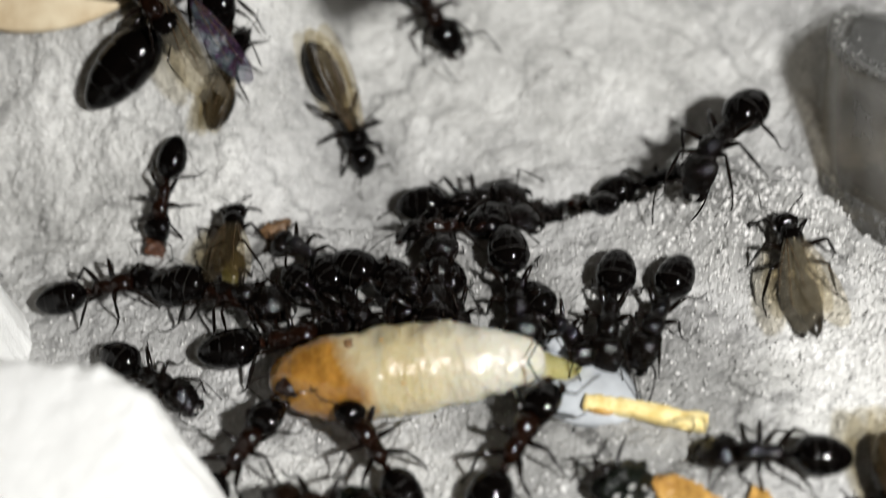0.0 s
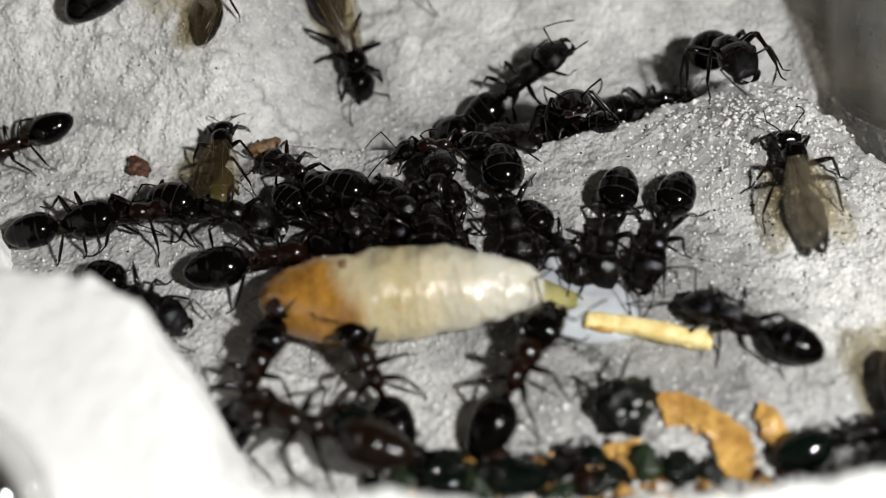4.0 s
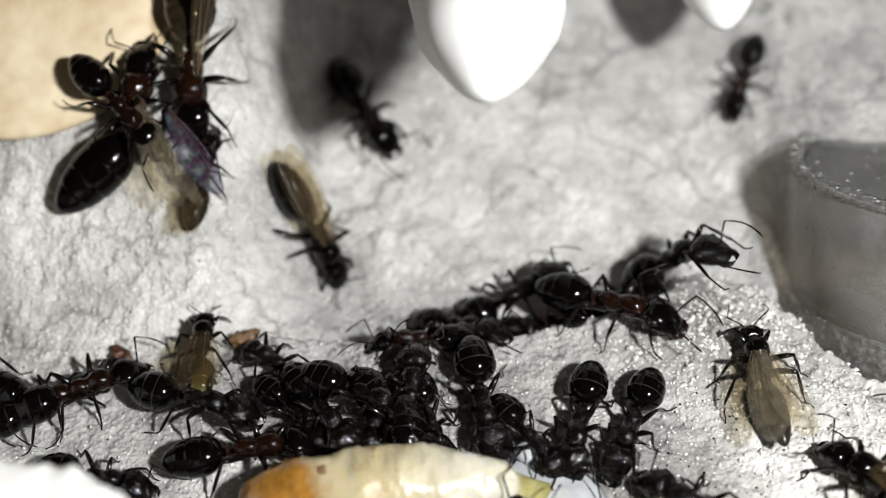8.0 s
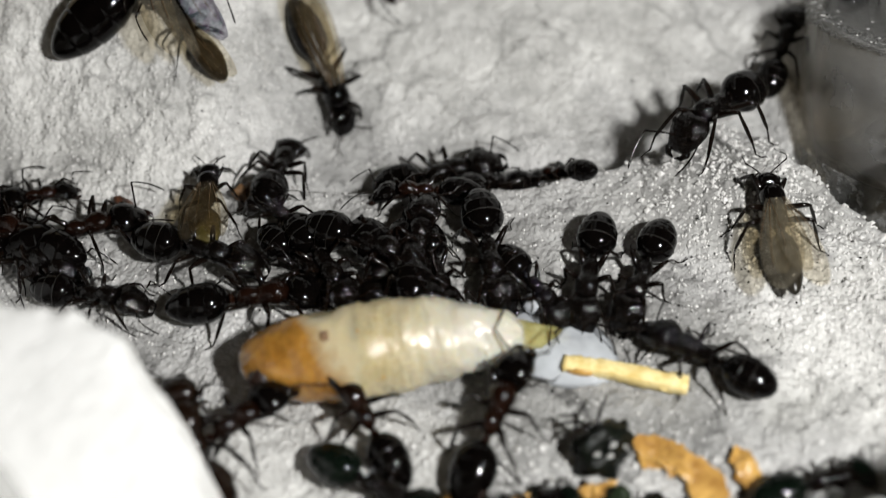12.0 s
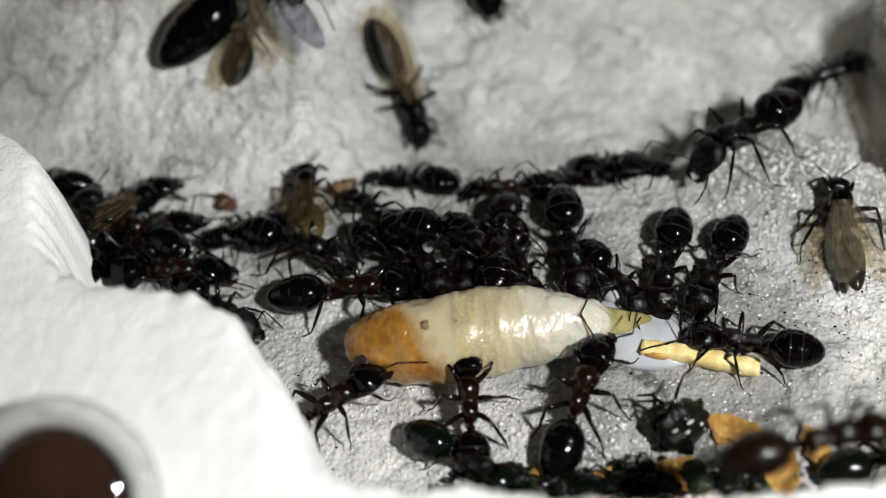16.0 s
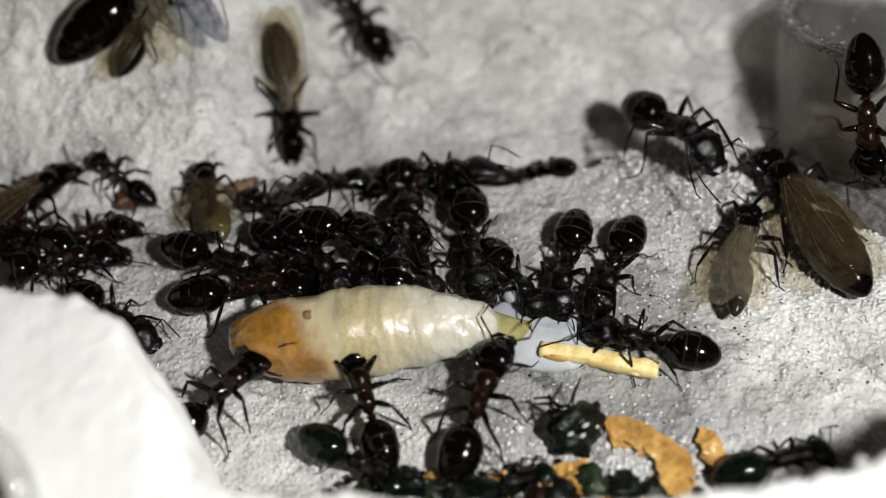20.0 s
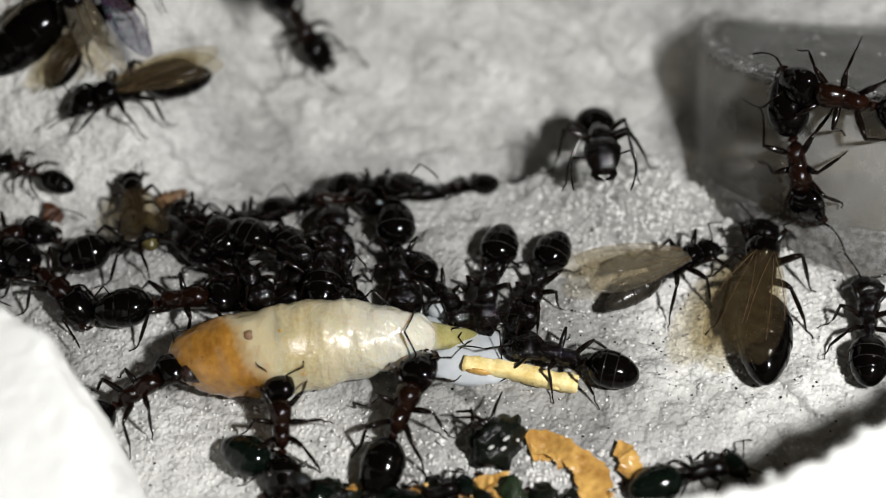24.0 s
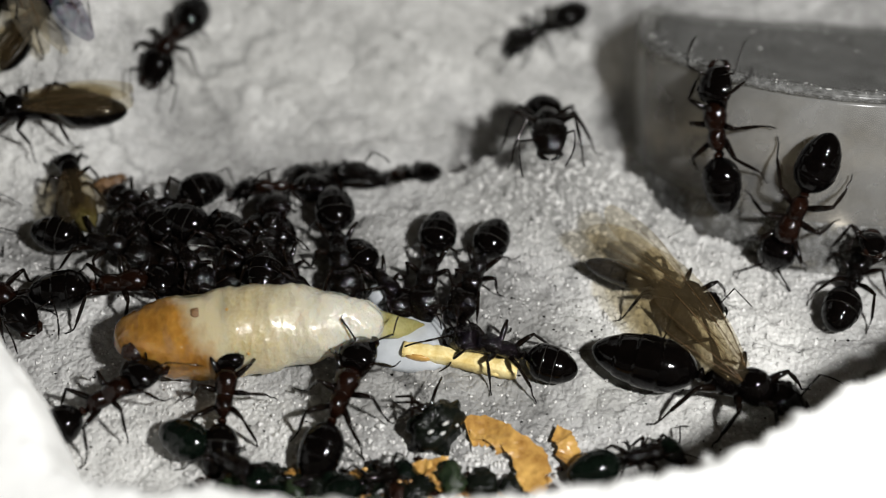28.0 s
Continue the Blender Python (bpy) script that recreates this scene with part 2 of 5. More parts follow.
MILK = film("milky_fluid", (0.6, 0.63, 0.66), (0.5, 0.8), 0.05, 0, 0.45, (0.3, 0.7))
MILK.node_tree.nodes["Principled BSDF"].inputs["Coat Weight"].default_value = 1.0
HUSK = surface("orange_husk", (0.2, 0.085, 0.016), (0.6, 0.36, 0.1), 0.7, 0.3, 3.0, 0.45, 0.08, 0.5)
MOSSY = surface("green_black_scrap", (0.001, 0.0014, 0.0012), (0.006, 0.008, 0.005), 1.0, 0.22, 4.0, 0.8, 0.14, 0.2)
GREENBLACK = surface("green_black_chitin", (0.0007, 0.0013, 0.0009), (0.003, 0.006, 0.0038), 1.2, 0.08, 5, 0.3, 0.04, 0.3)
OLIVE = surface("olive_amber_chitin", (0.022, 0.018, 0.006), (0.085, 0.07, 0.024), 1.0, 0.2, 8, 0.3, 0.04, 0.3)
SMOKE = surface("smoky_grey_chitin", (0.006, 0.005, 0.004), (0.03, 0.026, 0.02), 1.0, 0.2, 8, 0.3, 0.04, 0.3)
GREENISH = surface("damp_green_scrap", (0.004, 0.008, 0.005), (0.022, 0.034, 0.014), 1.0, 0.25, 4.0, 0.8, 0.14, 0.3)
TAN = surface("tan_clay", (0.46, 0.32, 0.17), (0.76, 0.66, 0.47), 0.1, 0.55, 0.8, 0.4, 0.08)
CRYSTAL = surface("white_grain", (0.40, 0.395, 0.38), (0.74, 0.73, 0.71), 2.0, 0.55, 6.0, 0.5, 0.05, 0.35)
# Plastic is neutral; the warm passes colour is put in to brown its shadow.
ACRYL = film("scuffed_clear_plastic", (0.28, 0.28, 0.275), (0.3, 0.58), 0.2, 0, 0.4, (0.3, 0.7), (0.9, 0.86, 0.78))
LID = film("scuffed_plastic_lid", (0.13, 0.13, 0.126), (0.25, 0.6), 0.25, 0, 0.5, (0.3, 0.7), (0.8, 0.8, 0.79))
FROST = film("frosted_plastic_edge", (0.26, 0.26, 0.255), (0.12, 0.6), 0.3, 0, 2.5, (0.42, 0.66), (0.9, 0.9, 0.89))
PEG = surface("smooth_white_plastic", (0.82, 0.82, 0.81), (0.90, 0.90, 0.89), 0.3, 0.35, 4.0, 0.1, 0.02)
CRUMB = surface("brown_crumb", (0.06, 0.03, 0.013), (0.22, 0.12, 0.05), 1.4, 0.45, 6.0, 0.8, 0.1)
HONEY = surface("dark_brown_fluid", (0.012, 0.006, 0.004), (0.035, 0.018, 0.011), 0.5, 0.05, 4.0, 0.03, 0.01, 0.6, 1.0, coat_rough=0.03)
GLASS = film("cloudy_glass", (0.5, 0.5, 0.48), (0.4, 0.7), 0.04)


# ---- mesh helpers ----
def part(name, bm, material, parent=None, label="", at=None, smooth=True):
    bmesh.ops.recalc_face_normals(bm, faces=bm.faces)
    for v in bm.verts:
        v.co *= MM
    me = bpy.data.meshes.new(name)
    bm.to_mesh(me)
    bm.free()
    me.polygons.foreach_set("use_smooth", [smooth] * len(me.polygons))
    me.materials.append(material)
    ob = new(name, me)
    if parent is not None:
        ob.parent = parent
    if at is not None:
        ob.matrix_basis = at
    if label:
        ob["label"] = label
    return ob


def thing(name, label, category, group="", kind=""):
    return tagged(new(name), label, category, group, kind)


def loft(bm, rings, seg=14):
    """A closed body through rings (x, y, z, half width, half height) across the x axis."""
    rows = []
    for x, y, z, w, h in rings:
        rows.append([bm.verts.new((x, y + w * math.cos(a), z + h * math.sin(a))) for a in (2 * math.pi * k / seg for k in range(seg))])
    for r, s in zip(rows, rows[1:]):
        for k in range(seg):
            bm.faces.new((r[k], r[(k + 1) % seg], s[(k + 1) % seg], s[k]))
    bm.faces.new(rows[0][::-1])
    bm.faces.new(rows[-1])
    return bm


def tube(bm, pts, radii, seg=6):
    """A tapered tube along points."""
    pts = [Vector(p) for p in pts]
    rows = []
    for i, p in enumerate(pts):
        d = (pts[min(i + 1, len(pts) - 1)] - pts[max(i - 1, 0)]).normalized()
        u = d.cross(Vector((0.13, 0.21, 1))).normalized()
        w = d.cross(u)
        rows.append([bm.verts.new(p + radii[i] * (u * math.cos(a) + w * math.sin(a))) for a in (2 * math.pi * k / seg for k in range(seg))])
    for r, s in zip(rows, rows[1:]):
        for k in range(seg):
            bm.faces.new((r[k], r[(k + 1) % seg], s[(k + 1) % seg], s[k]))
    bm.faces.new(rows[0][::-1])
    bm.faces.new(rows[-1])
    return bm


def egg(bm, c, r, seg=12, rings=8):
    """An ellipsoid at c with half axes r."""
    n = [(math.cos(math.pi * (k + 0.35) / (rings - 0.3)), math.sin(math.pi * (k + 0.35) / (rings - 0.3))) for k in range(rings)]
    return loft(bm, [(c[0] + r[0] * a, c[1], c[2], r[1] * b, r[2] * b) for a, b in n], seg)


# ---- the lie of the ground ----
def ease(x, xs, ys):
    if x <= xs[0]:
        return ys[0]
    for i in range(len(xs) - 1):
        if x <= xs[i + 1]:
            k = (x - xs[i]) / (xs[i + 1] - xs[i])
            k = k * k * (3 - 2 * k)
            return ys[i] + (ys[i + 1] - ys[i]) * k
    return ys[-1]


def terrain(x, y):
    """Height of the chamber: a flat floor whose back edge drops to a lower slab, and a bank that rises beside it."""
    ye = ease(x, (-45, -24, -16, -12, -7, -2, 3, 6, 10, 12.5, 14.5, 16.3, 18.5, 21, 24, 30), (9.0, 9.4, 10.6, 10.4, 10.1, 10.6, 12.0, 13.4, 15.6, 14.4, 12.0, 9.3, 7.3, 6.4, 6.0, 5.2))
    low = ease(x, (-20, -13), (0.0, 1.0))
    s = max(0.0, y - ye)
    k = min(1.0, s / 1.1)
    back = -3.2 * k * k * (3 - 2 * k) + 0.27 * s
    rise = 0.75 * s * s / (s + 1.5)
    rise = rise if rise < 14 else 14 + (rise - 14) * 0.3
    z = low * back + (1 - low) * rise
    z += 0.9 * math.exp(-(((x - 10.5) / 4.5) ** 2) - ((y - 11.0) / 2.4) ** 2)
    return z


def rough_ground(x, y):
    g = 0.55 + 0.45 * noise.noise((x * 0.12, y * 0.12, 3.1))
    slab = 0.5 if y > 13.5 and x > -16 else 1.0
    n = 0.26 * noise.noise((x * 0.35, y * 0.35, 0)) + 0.2 * noise.noise((x * 1.1, y * 1.1, 7)) * g * slab
    n += 0.2 * noise.noise((x * 2.6, y * 2.6, 4)) * g * slab
    n -= 0.55 * max(0.0, noise.noise((x * 1.5, y * 1.5, 33)) - 0.32) * (1.0 if x < -8 or y < 10 else 0.5)
    crack = abs(noise.noise((x * 0.16 + 4, y * 0.3, 21)))
    n -= 0.16 * math.exp(-((crack / 0.03) ** 2))
    crumb = math.exp(-(((x - 11) / 6) ** 2) - ((y - 9.0) / 4.5) ** 2) + 0.5 * math.exp(-(((x + 26) / 7) ** 2) - ((y - 11) / 5) ** 2)
    broken = math.exp(-(((x + 27) / 12) ** 2) - ((y - 17) / 9) ** 2)
    n += broken * (0.55 * abs(noise.noise((x * 0.8, y * 0.8, 14))) + 0.3 * abs(noise.noise((x * 2.0, y * 2.0, 15))))
    n += 0.42 * crumb * abs(noise.noise((x * 1.4, y * 1.4, 11)))
    return n


def sheet_mesh(name, xs, ys, height, material):
    nx, ny = len(xs), len(ys)
    verts = [(x * MM, y * MM, height(x, y) * MM) for y in ys for x in xs]
    faces = [(j * nx + i, j * nx + i + 1, (j + 1) * nx + i + 1, (j + 1) * nx + i) for j in range(ny - 1) for i in range(nx - 1)]
    me = bpy.data.meshes.new(name)
    me.from_pydata(verts, [], faces)
    me.polygons.foreach_set("use_smooth", [True] * len(faces))
    me.materials.append(material)
    return new(name, me)


def steps(a, b, d):
    return [a + (b - a) * k / round((b - a) / d) for k in range(round((b - a) / d) + 1)]


xs = steps(-75, -36, 1.5)[:-1] + steps(-36, 34, 0.2) + steps(34, 75, 1.5)[1:]
ys = steps(-32, -15, 1.0)[:-1] + steps(-15, 34, 0.2) + steps(34, 80, 1.5)[1:]
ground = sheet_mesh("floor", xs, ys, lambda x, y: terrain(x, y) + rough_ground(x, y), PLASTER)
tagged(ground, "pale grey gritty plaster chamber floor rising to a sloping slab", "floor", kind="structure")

# ---- the white plaster rim in the foreground ----
RIM_LINE = [(-75, 11), (-55, 9), (-42, 7.6), (-37, 6.2), (-33.8, 4.9), (-31.9, 2.6), (-30.9, -1.6), (-28.1, -4.8), (-23.6, -5.6), (-20.8, -6.3), (-18.5, -8.4), (-16.3, -12.2), (-14.7, -15.1), (-12, -16.6),
            (-7.5, -16.5), (-2.5, -16.9), (3, -16.8), (8, -16.1), (12, -15.3), (15, -14.2), (18.5, -12.3), (23.4, -9.4), (31, -5), (44, 3), (66, 16)]


def curve_through(pts, per):
    out = []
    for i in range(len(pts) - 1):
        p0, p1, p2, p3 = (Vector(pts[max(0, min(len(pts) - 1, i + k))]) for k in (-1, 0, 1, 2))
        for k in range(per):
            t = k / per
            out.append(0.5 * ((2 * p1) + (p2 - p0) * t + (2 * p0 - 5 * p1 + 4 * p2 - p3) * t * t + (3 * p1 - p0 - 3 * p2 + p3) * t ** 3))
    return out + [Vector(pts[-1])]


def rim_height(d, x, y):
    """Height of the rim at d outside its edge line: a steep wall with a crumbled lip."""
    calm = 1 / (1 + 0.35 * max(0.0, y))
    d += calm * 0.45 * noise.noise((x * 0.45, y * 0.45, 5)) + calm * 0.34 * noise.noise((x * 1.3, y * 1.3, 2)) + calm * 0.2 * noise.noise((x * 3.1, y * 3.1, 6))
    k = min(1.0, max(0.0, (d + 1.1) / 1.5))
    top = 11.2 + 0.02 * d + 0.10 * noise.noise((x * 0.2, y * 0.2, 9)) + 0.05 * noise.noise((x * 1.2, y * 1.2, 4)) - 0.55 * math.exp(-max(0.0, d) / 0.9)
    return -1.6 + (top + 1.6) * (1 - (1 - k) ** 2.2)


def build_rim():
    line = np.array([tuple(p) for p in curve_through(RIM_LINE, 8)])
    a, b = line[:-1], line[1:]
    gx, gy = np.meshgrid(np.arange(-62, 62, 0.27), np.arange(-44, 26, 0.27))
    p = np.stack([gx.ravel(), gy.ravel()], 1)
    best, sign = np.full(len(p), 1e9), np.ones(len(p))
    for s, e in zip(a, b):
        v = e - s
        t = np.clip(((p - s) @ v) / (v @ v), 0, 1)
        off = p - s - t[:, None] * v
        dist = np.hypot(off[:, 0], off[:, 1])
        side = v[0] * (p[:, 1] - s[1]) - v[1] * (p[:, 0] - s[0])
        near = dist < best
        best[near], sign[near] = dist[near], np.where(side[near] > 0, -1.0, 1.0)
    d = (best * sign).reshape(gx.shape)
    keep, verts, faces = {}, [], []
    ny, nx = gx.shape
    for j in range(ny - 1):
        for i in range(nx - 1):
            if d[j, i] > -1.9:
                ids = []
                for q, r in ((j, i), (j, i + 1), (j + 1, i + 1), (j + 1, i)):
                    if (q, r) not in keep:
                        keep[q, r] = len(verts)
                        x, y = float(gx[q, r]), float(gy[q, r])
                        verts.append((x * MM, y * MM, rim_height(float(d[q, r]), x, y) * MM))
                    ids.append(keep[q, r])
                faces.append(ids)
    me = bpy.data.meshes.new("rim_wall")
    me.from_pydata(verts, [], faces)
    me.polygons.foreach_set("use_smooth", [True] * len(faces))
    me.materials.append(RIM)
    return tagged(new("rim_wall", me), "bright white plaster rim with a ragged broken edge", "wall", kind="structure")


build_rim()


# ---- ants ----
def leg_pieces(rng, side, where, size, spread, drop=1.0):
    """One leg, its origin at the hip: bowed thigh, straight shin, thin foot; each piece with its joint."""
    knee, ankle, toe = {"front": ((1.0, 1.0, 0.72), (1.7, 1.5, -0.45), (2.4, 1.62, -1.0)),
                        "middle": ((0.1, 1.42, 0.82), (-0.1, 2.05, -0.5), (-0.3, 2.8, -1.0)),
                        "hind": ((-1.05, 1.2, 0.92), (-1.9, 1.75, -0.42), (-2.75, 2.2, -1.0))}[where]

    def at(p, j):
        return Vector((size * (p[0] + rng.uniform(-j, j)), side * size * (p[1] * spread + rng.uniform(-j, j)), -size * drop if p[2] == -1.0 else size * (p[2] * (drop if p[2] < 0 else 1) + rng.uniform(-j, j) * 0.7)))

    k, a, t = at(knee, 0.26), at(ankle, 0.26), at(toe, 0.36)
    up = Vector((0, 0, 1))
    thigh = tube(bmesh.new(), [(0, -0.12 * size * side, 0.1 * size), 0.12 * k, 0.4 * k + 0.1 * size * up, 0.75 * k + 0.09 * size * up, k],
                 [0.24 * size, 0.165 * size, 0.2 * size, 0.165 * size, 0.105 * size], 8)
    d = a - k
    shin = tube(bmesh.new(), [(0, 0, 0), 0.08 * d, 0.5 * d + 0.03 * size * up, 0.92 * d, d], [0.105 * size, 0.088 * size, 0.12 * size, 0.094 * size, 0.064 * size], 7)
    d = t - a
    low = 0.3 * d
    low.z = d.z * 0.78
    side_step = Vector((-d.y, d.x, 0)) * rng.uniform(-0.12, 0.12)
    foot = tube(bmesh.new(), [(0, 0, 0), low, 0.62 * d + side_step + Vector((0, 0, 0.32 * d.z)), d, d + Vector((0.07 * size, 0.05 * size * side, -0.01))],
                [0.058 * size, 0.05 * size, 0.044 * size, 0.036 * size, 0.024 * size], 6)
    return (thigh, None), (shin, k), (foot, a)


def antenna_mesh(rng, side, size):
    """An elbowed feeler: a straight scape, then a jointed whip that thickens towards its tip."""
    bm = bmesh.new()
    e = Vector((0.45 + rng.uniform(-0.35, 0.5), side * (1.1 + rng.uniform(-0.25, 0.2)), 0.6 + rng.uniform(-0.3, 0.35)))
    f = e + Vector((0.95 + rng.uniform(-0.35, 0.2), side * rng.uniform(-0.15, 0.5), -0.25))
    g = f + Vector((0.75, -side * rng.uniform(-0.3, 0.6), -rng.uniform(0.2, 0.8)))
    tube(bm, [(0, 0, 0), 0.5 * size * e + Vector((0, 0, 0.05 * size)), size * e], [0.05 * size, 0.05 * size, 0.062 * size], 7)
    pts, radii = [], []
    for k in range(11):
        u = k / 10
        pts.append(size * (e * (1 - u) ** 2 + 2 * f * u * (1 - u) + g * u * u))
        radii.append(size * (0.036 + 0.02 * u) * (0.86 if k % 2 else 1.06))
    tube(bm, pts, radii[:-1] + [0.02 * size], 7)
    return bm


def wing_mesh(length, width, side, curve):
    """A rounded wing from its narrow root at the origin, pointing back along -x, with real thickness."""
    bm = bmesh.new()
    top, bottom = [], []
    n = 20
    for k in range(n + 1):
        u = 0.5 - 0.5 * math.cos(math.pi * k / n)
        w = width * math.sin(math.pi * (0.03 + 0.955 * u ** 1.35)) ** 0.55
        z = curve * u * u
        top.append([bm.verts.new((-length * u, side * w * (0.36 - v), z + 0.05 * math.sin(7 * u + 3 * v) * u + 0.012)) for v in (0, 0.25, 0.5, 0.75, 1)])
        bottom.append([bm.verts.new((v.co.x, v.co.y, v.co.z - 0.024)) for v in top[-1]])
    for rows in (top, bottom):
        for r, s in zip(rows, rows[1:]):
            for k in range(4):
                bm.faces.new((r[k], r[k + 1], s[k + 1], s[k]))
    for k in range(n):
        for e in (0, 4):
            bm.faces.new((top[k][e], top[k + 1][e], bottom[k + 1][e], bottom[k][e]))
    return bm


SEAMS = (0.34, 0.57, 0.77)


def gaster_shape(u, point):
    """Relative radius of the gaster at u from its waist: round in front, drawn out to a point behind."""
    if u < 0.42:
        return max(0.0, 1 - ((0.42 - u) / 0.42) ** 2) ** 0.5
    return max(0.0, 1 - ((u - 0.42) / 0.58) ** 2.1) ** point


def gaster_mesh(length, r, tall, point):
    """The gaster in four overlapping plates, each stepping down under the one before."""
    bm = bmesh.new()
    rings = []
    us = sorted([0.5 - 0.5 * math.cos(math.pi * k / 26) for k in range(27)] + [q + d for q in SEAMS for d in (-0.004, 0.004)])
    for u in us:
        under = sum(u > q for q in SEAMS)
        start = ([0.0] + list(SEAMS))[under]
        swell = 1 - 0.022 * under + 0.02 * min(1.0, (u - start) / 0.2)
        f = gaster_shape(u, point) * swell
        rings.append((-length * u, 0, -0.18 * r * u, max(0.02, r * f), max(0.02, r * tall * f)))
    return loft(bm, rings, 36)


def band_mesh(length, r, tall, point, seam, n=26):
    """The thin pale hind edge of one plate, a closed ring with thickness."""
    bm = bmesh.new()
    rows = []
    for u, grow in ((seam - 0.012, 0.995), (seam - 0.008, 1.004), (seam + 0.002, 1.004), (seam + 0.004, 0.985)):
        f = gaster_shape(seam, point) * (1.0 - 0.022 * SEAMS.index(seam) + 0.02) * grow
        rows.append([bm.verts.new((-length * u, r * f * math.cos(q), -0.18 * r * u + r * tall * f * math.sin(q))) for q in (2 * math.pi * k / n for k in range(n))])
    for i in range(4):
        p, w = rows[i], rows[(i + 1) % 4]
        for k in range(n):
            bm.faces.new((p[k], p[(k + 1) % n], w[(k + 1) % n], w[k]))
    return bm


MIDDLE = {}
KINDS = {
    # body colour, thorax colour, head scale, gaster length and radius, thorax bulk, wings
    "worker": (CHITIN, DULL, 1.18, 3.5, 1.3, 1.14, None),
    "red": (CHITIN, RED, 1.16, 3.7, 1.24, 1.12, None),
    "small": (CHITIN, RED, 1.0, 3.6, 1.15, 1.0, None),
    "brown": (BROWN, BROWN, 0.95, 3.7, 1.15, 1.0, None),
    "male": (CHITIN, CHITIN, 0.9, 4.3, 1.15, 1.5, (6.8, 2.2)),
    "pale_male": (SMOKE, CHITIN, 0.85, 4.5, 0.85, 1.4, (7.2, 2.6)),
    "amber_male": (OLIVE, CHITIN, 0.85, 4.0, 1.1, 1.4, (6.0, 2.3)),
    "dead": (GREENBLACK, DULL, 1.1, 3.9, 1.35, 1.05, None),
    "gyne": (CHITIN, CHITIN, 0.95, 5.0, 1.35, 1.5, (7.4, 2.9)),
    "queen": (CHITIN, RED, 0.95, 5.6, 1.45, 1.6, (6.6, 1.7)),
    "slim_queen": (CHITIN, RED, 0.95, 5.4, 1.4, 1.6, (6.6, 1.2)),
}


def ant(name, label, kind, length, seed, head_pitch=8, head_yaw=0, tail_pitch=0, tail_yaw=0, spread=1.0, wing_open=8, right_open=None, wing_sides=(-1, 1), group="ants in the chamber", hind_open=None, stand=1.0):
    """An ant facing +x with its feet on z = 0: head with eyes, jaws and feelers, thorax, waist, gaster, six jointed legs, wings."""
    rng = random.Random(seed)
    shell, chest, hs, gl, gr, bulk, wings = KINDS[kind]
    s = 1.065 * length / (3.37 + 2 * hs + gl)
    top = thing(name, label, "ant", group)
    MIDDLE[top.name] = s * (0.87 + 2 * hs - gl) / 2
    z0, tip = 1.3 * s * stand, 0.5 if kind == "worker" else 0.58
    bm = loft(bmesh.new(), [(s * x, 0, z0 + s * z, 1.14 * s * w * (0.6 + 0.4 * bulk), 1.08 * s * h * bulk) for x, z, w, h in (
        (2.25, -0.04, 0.16, 0.18), (2.12, 0.02, 0.34, 0.3), (1.95, 0.1, 0.5, 0.44), (1.65, 0.17, 0.6, 0.55), (1.3, 0.2, 0.62, 0.58), (1.0, 0.19, 0.58, 0.55),
        (0.75, 0.14, 0.52, 0.5), (0.58, 0.09, 0.48, 0.46), (0.48, 0.05, 0.45, 0.42), (0.36, 0.06, 0.46, 0.45), (0.1, 0.11, 0.47, 0.5), (-0.25, 0.13, 0.45, 0.5), (-0.55, 0.08, 0.42, 0.46),
        (-0.72, -0.02, 0.34, 0.34), (-0.88, -0.12, 0.2, 0.2))], 20)
    for v in bm.verts:
        out = Vector((0, v.co.y, v.co.z - z0)).normalized()
        q = v.co * (1 / s) + Vector((seed, 0, 0))
        v.co += s * (0.06 * noise.noise(q * 1.6) + 0.045 * noise.noise(q * 3.6)) * out
    part("thorax", bm, chest, top, "" if chest is not RED else "red-brown thorax")
    part("waist", loft(bmesh.new(), [(s * x, 0, z0 + s * z, s * w, s * h) for x, z, w, h in ((-0.86, -0.16, 0.1, 0.12), (-0.98, -0.08, 0.24, 0.3), (-1.08, 0.02, 0.31, 0.46), (-1.2, 0.0, 0.27, 0.4), (-1.3, -0.12, 0.13, 0.16))], 14), chest, top)
    gaster = part("gaster", gaster_mesh(gl * s, gr * s, 0.92, tip), shell, top, "glossy pointed gaster", place(-1.25 * s, 0, z0 - 0.02 * s, 0, tail_pitch, tail_yaw))
    for q in SEAMS[:2]:
        part("segment_edge", band_mesh(gl * s, gr * s, 0.92, tip, q), BAND if kind in ("worker", "small") else shell, gaster)
    h = hs * s
    bm = loft(bmesh.new(), [(h * x, 0, h * z, h * w, h * t) for x, z, w, t in (
        (-0.1, 0.0, 0.32, 0.18), (-0.02, 0.03, 0.56, 0.36), (0.12, 0.06, 0.76, 0.5), (0.36, 0.08, 0.9, 0.6), (0.7, 0.06, 0.95, 0.63), (1.05, 0.0, 0.9, 0.6), (1.35, -0.08, 0.8, 0.5), (1.6, -0.16, 0.68, 0.38), (1.8, -0.22, 0.56, 0.27), (1.94, -0.26, 0.36, 0.13))], 22)
    for v in bm.verts:
        dent = math.exp(-((v.co.x / h - 0.0) / 0.25) ** 2 - (v.co.y / h / 0.28) ** 2)
        v.co += h * Vector((0.12 * dent, 0, -0.05 * math.exp(-((v.co.x / h - 1.45) / 0.3) ** 2 - (abs(v.co.y / h) - 0.38) ** 2 / 0.03) + 0.03 * noise.noise(v.co * (3.5 / h))))
    head = part("head", bm, DULL if kind == "worker" else CHITIN if kind in ("pale_male", "amber_male") else shell, top, "", place(2.12 * s, 0, z0 + 0.05 * s, 0, head_pitch, head_yaw))
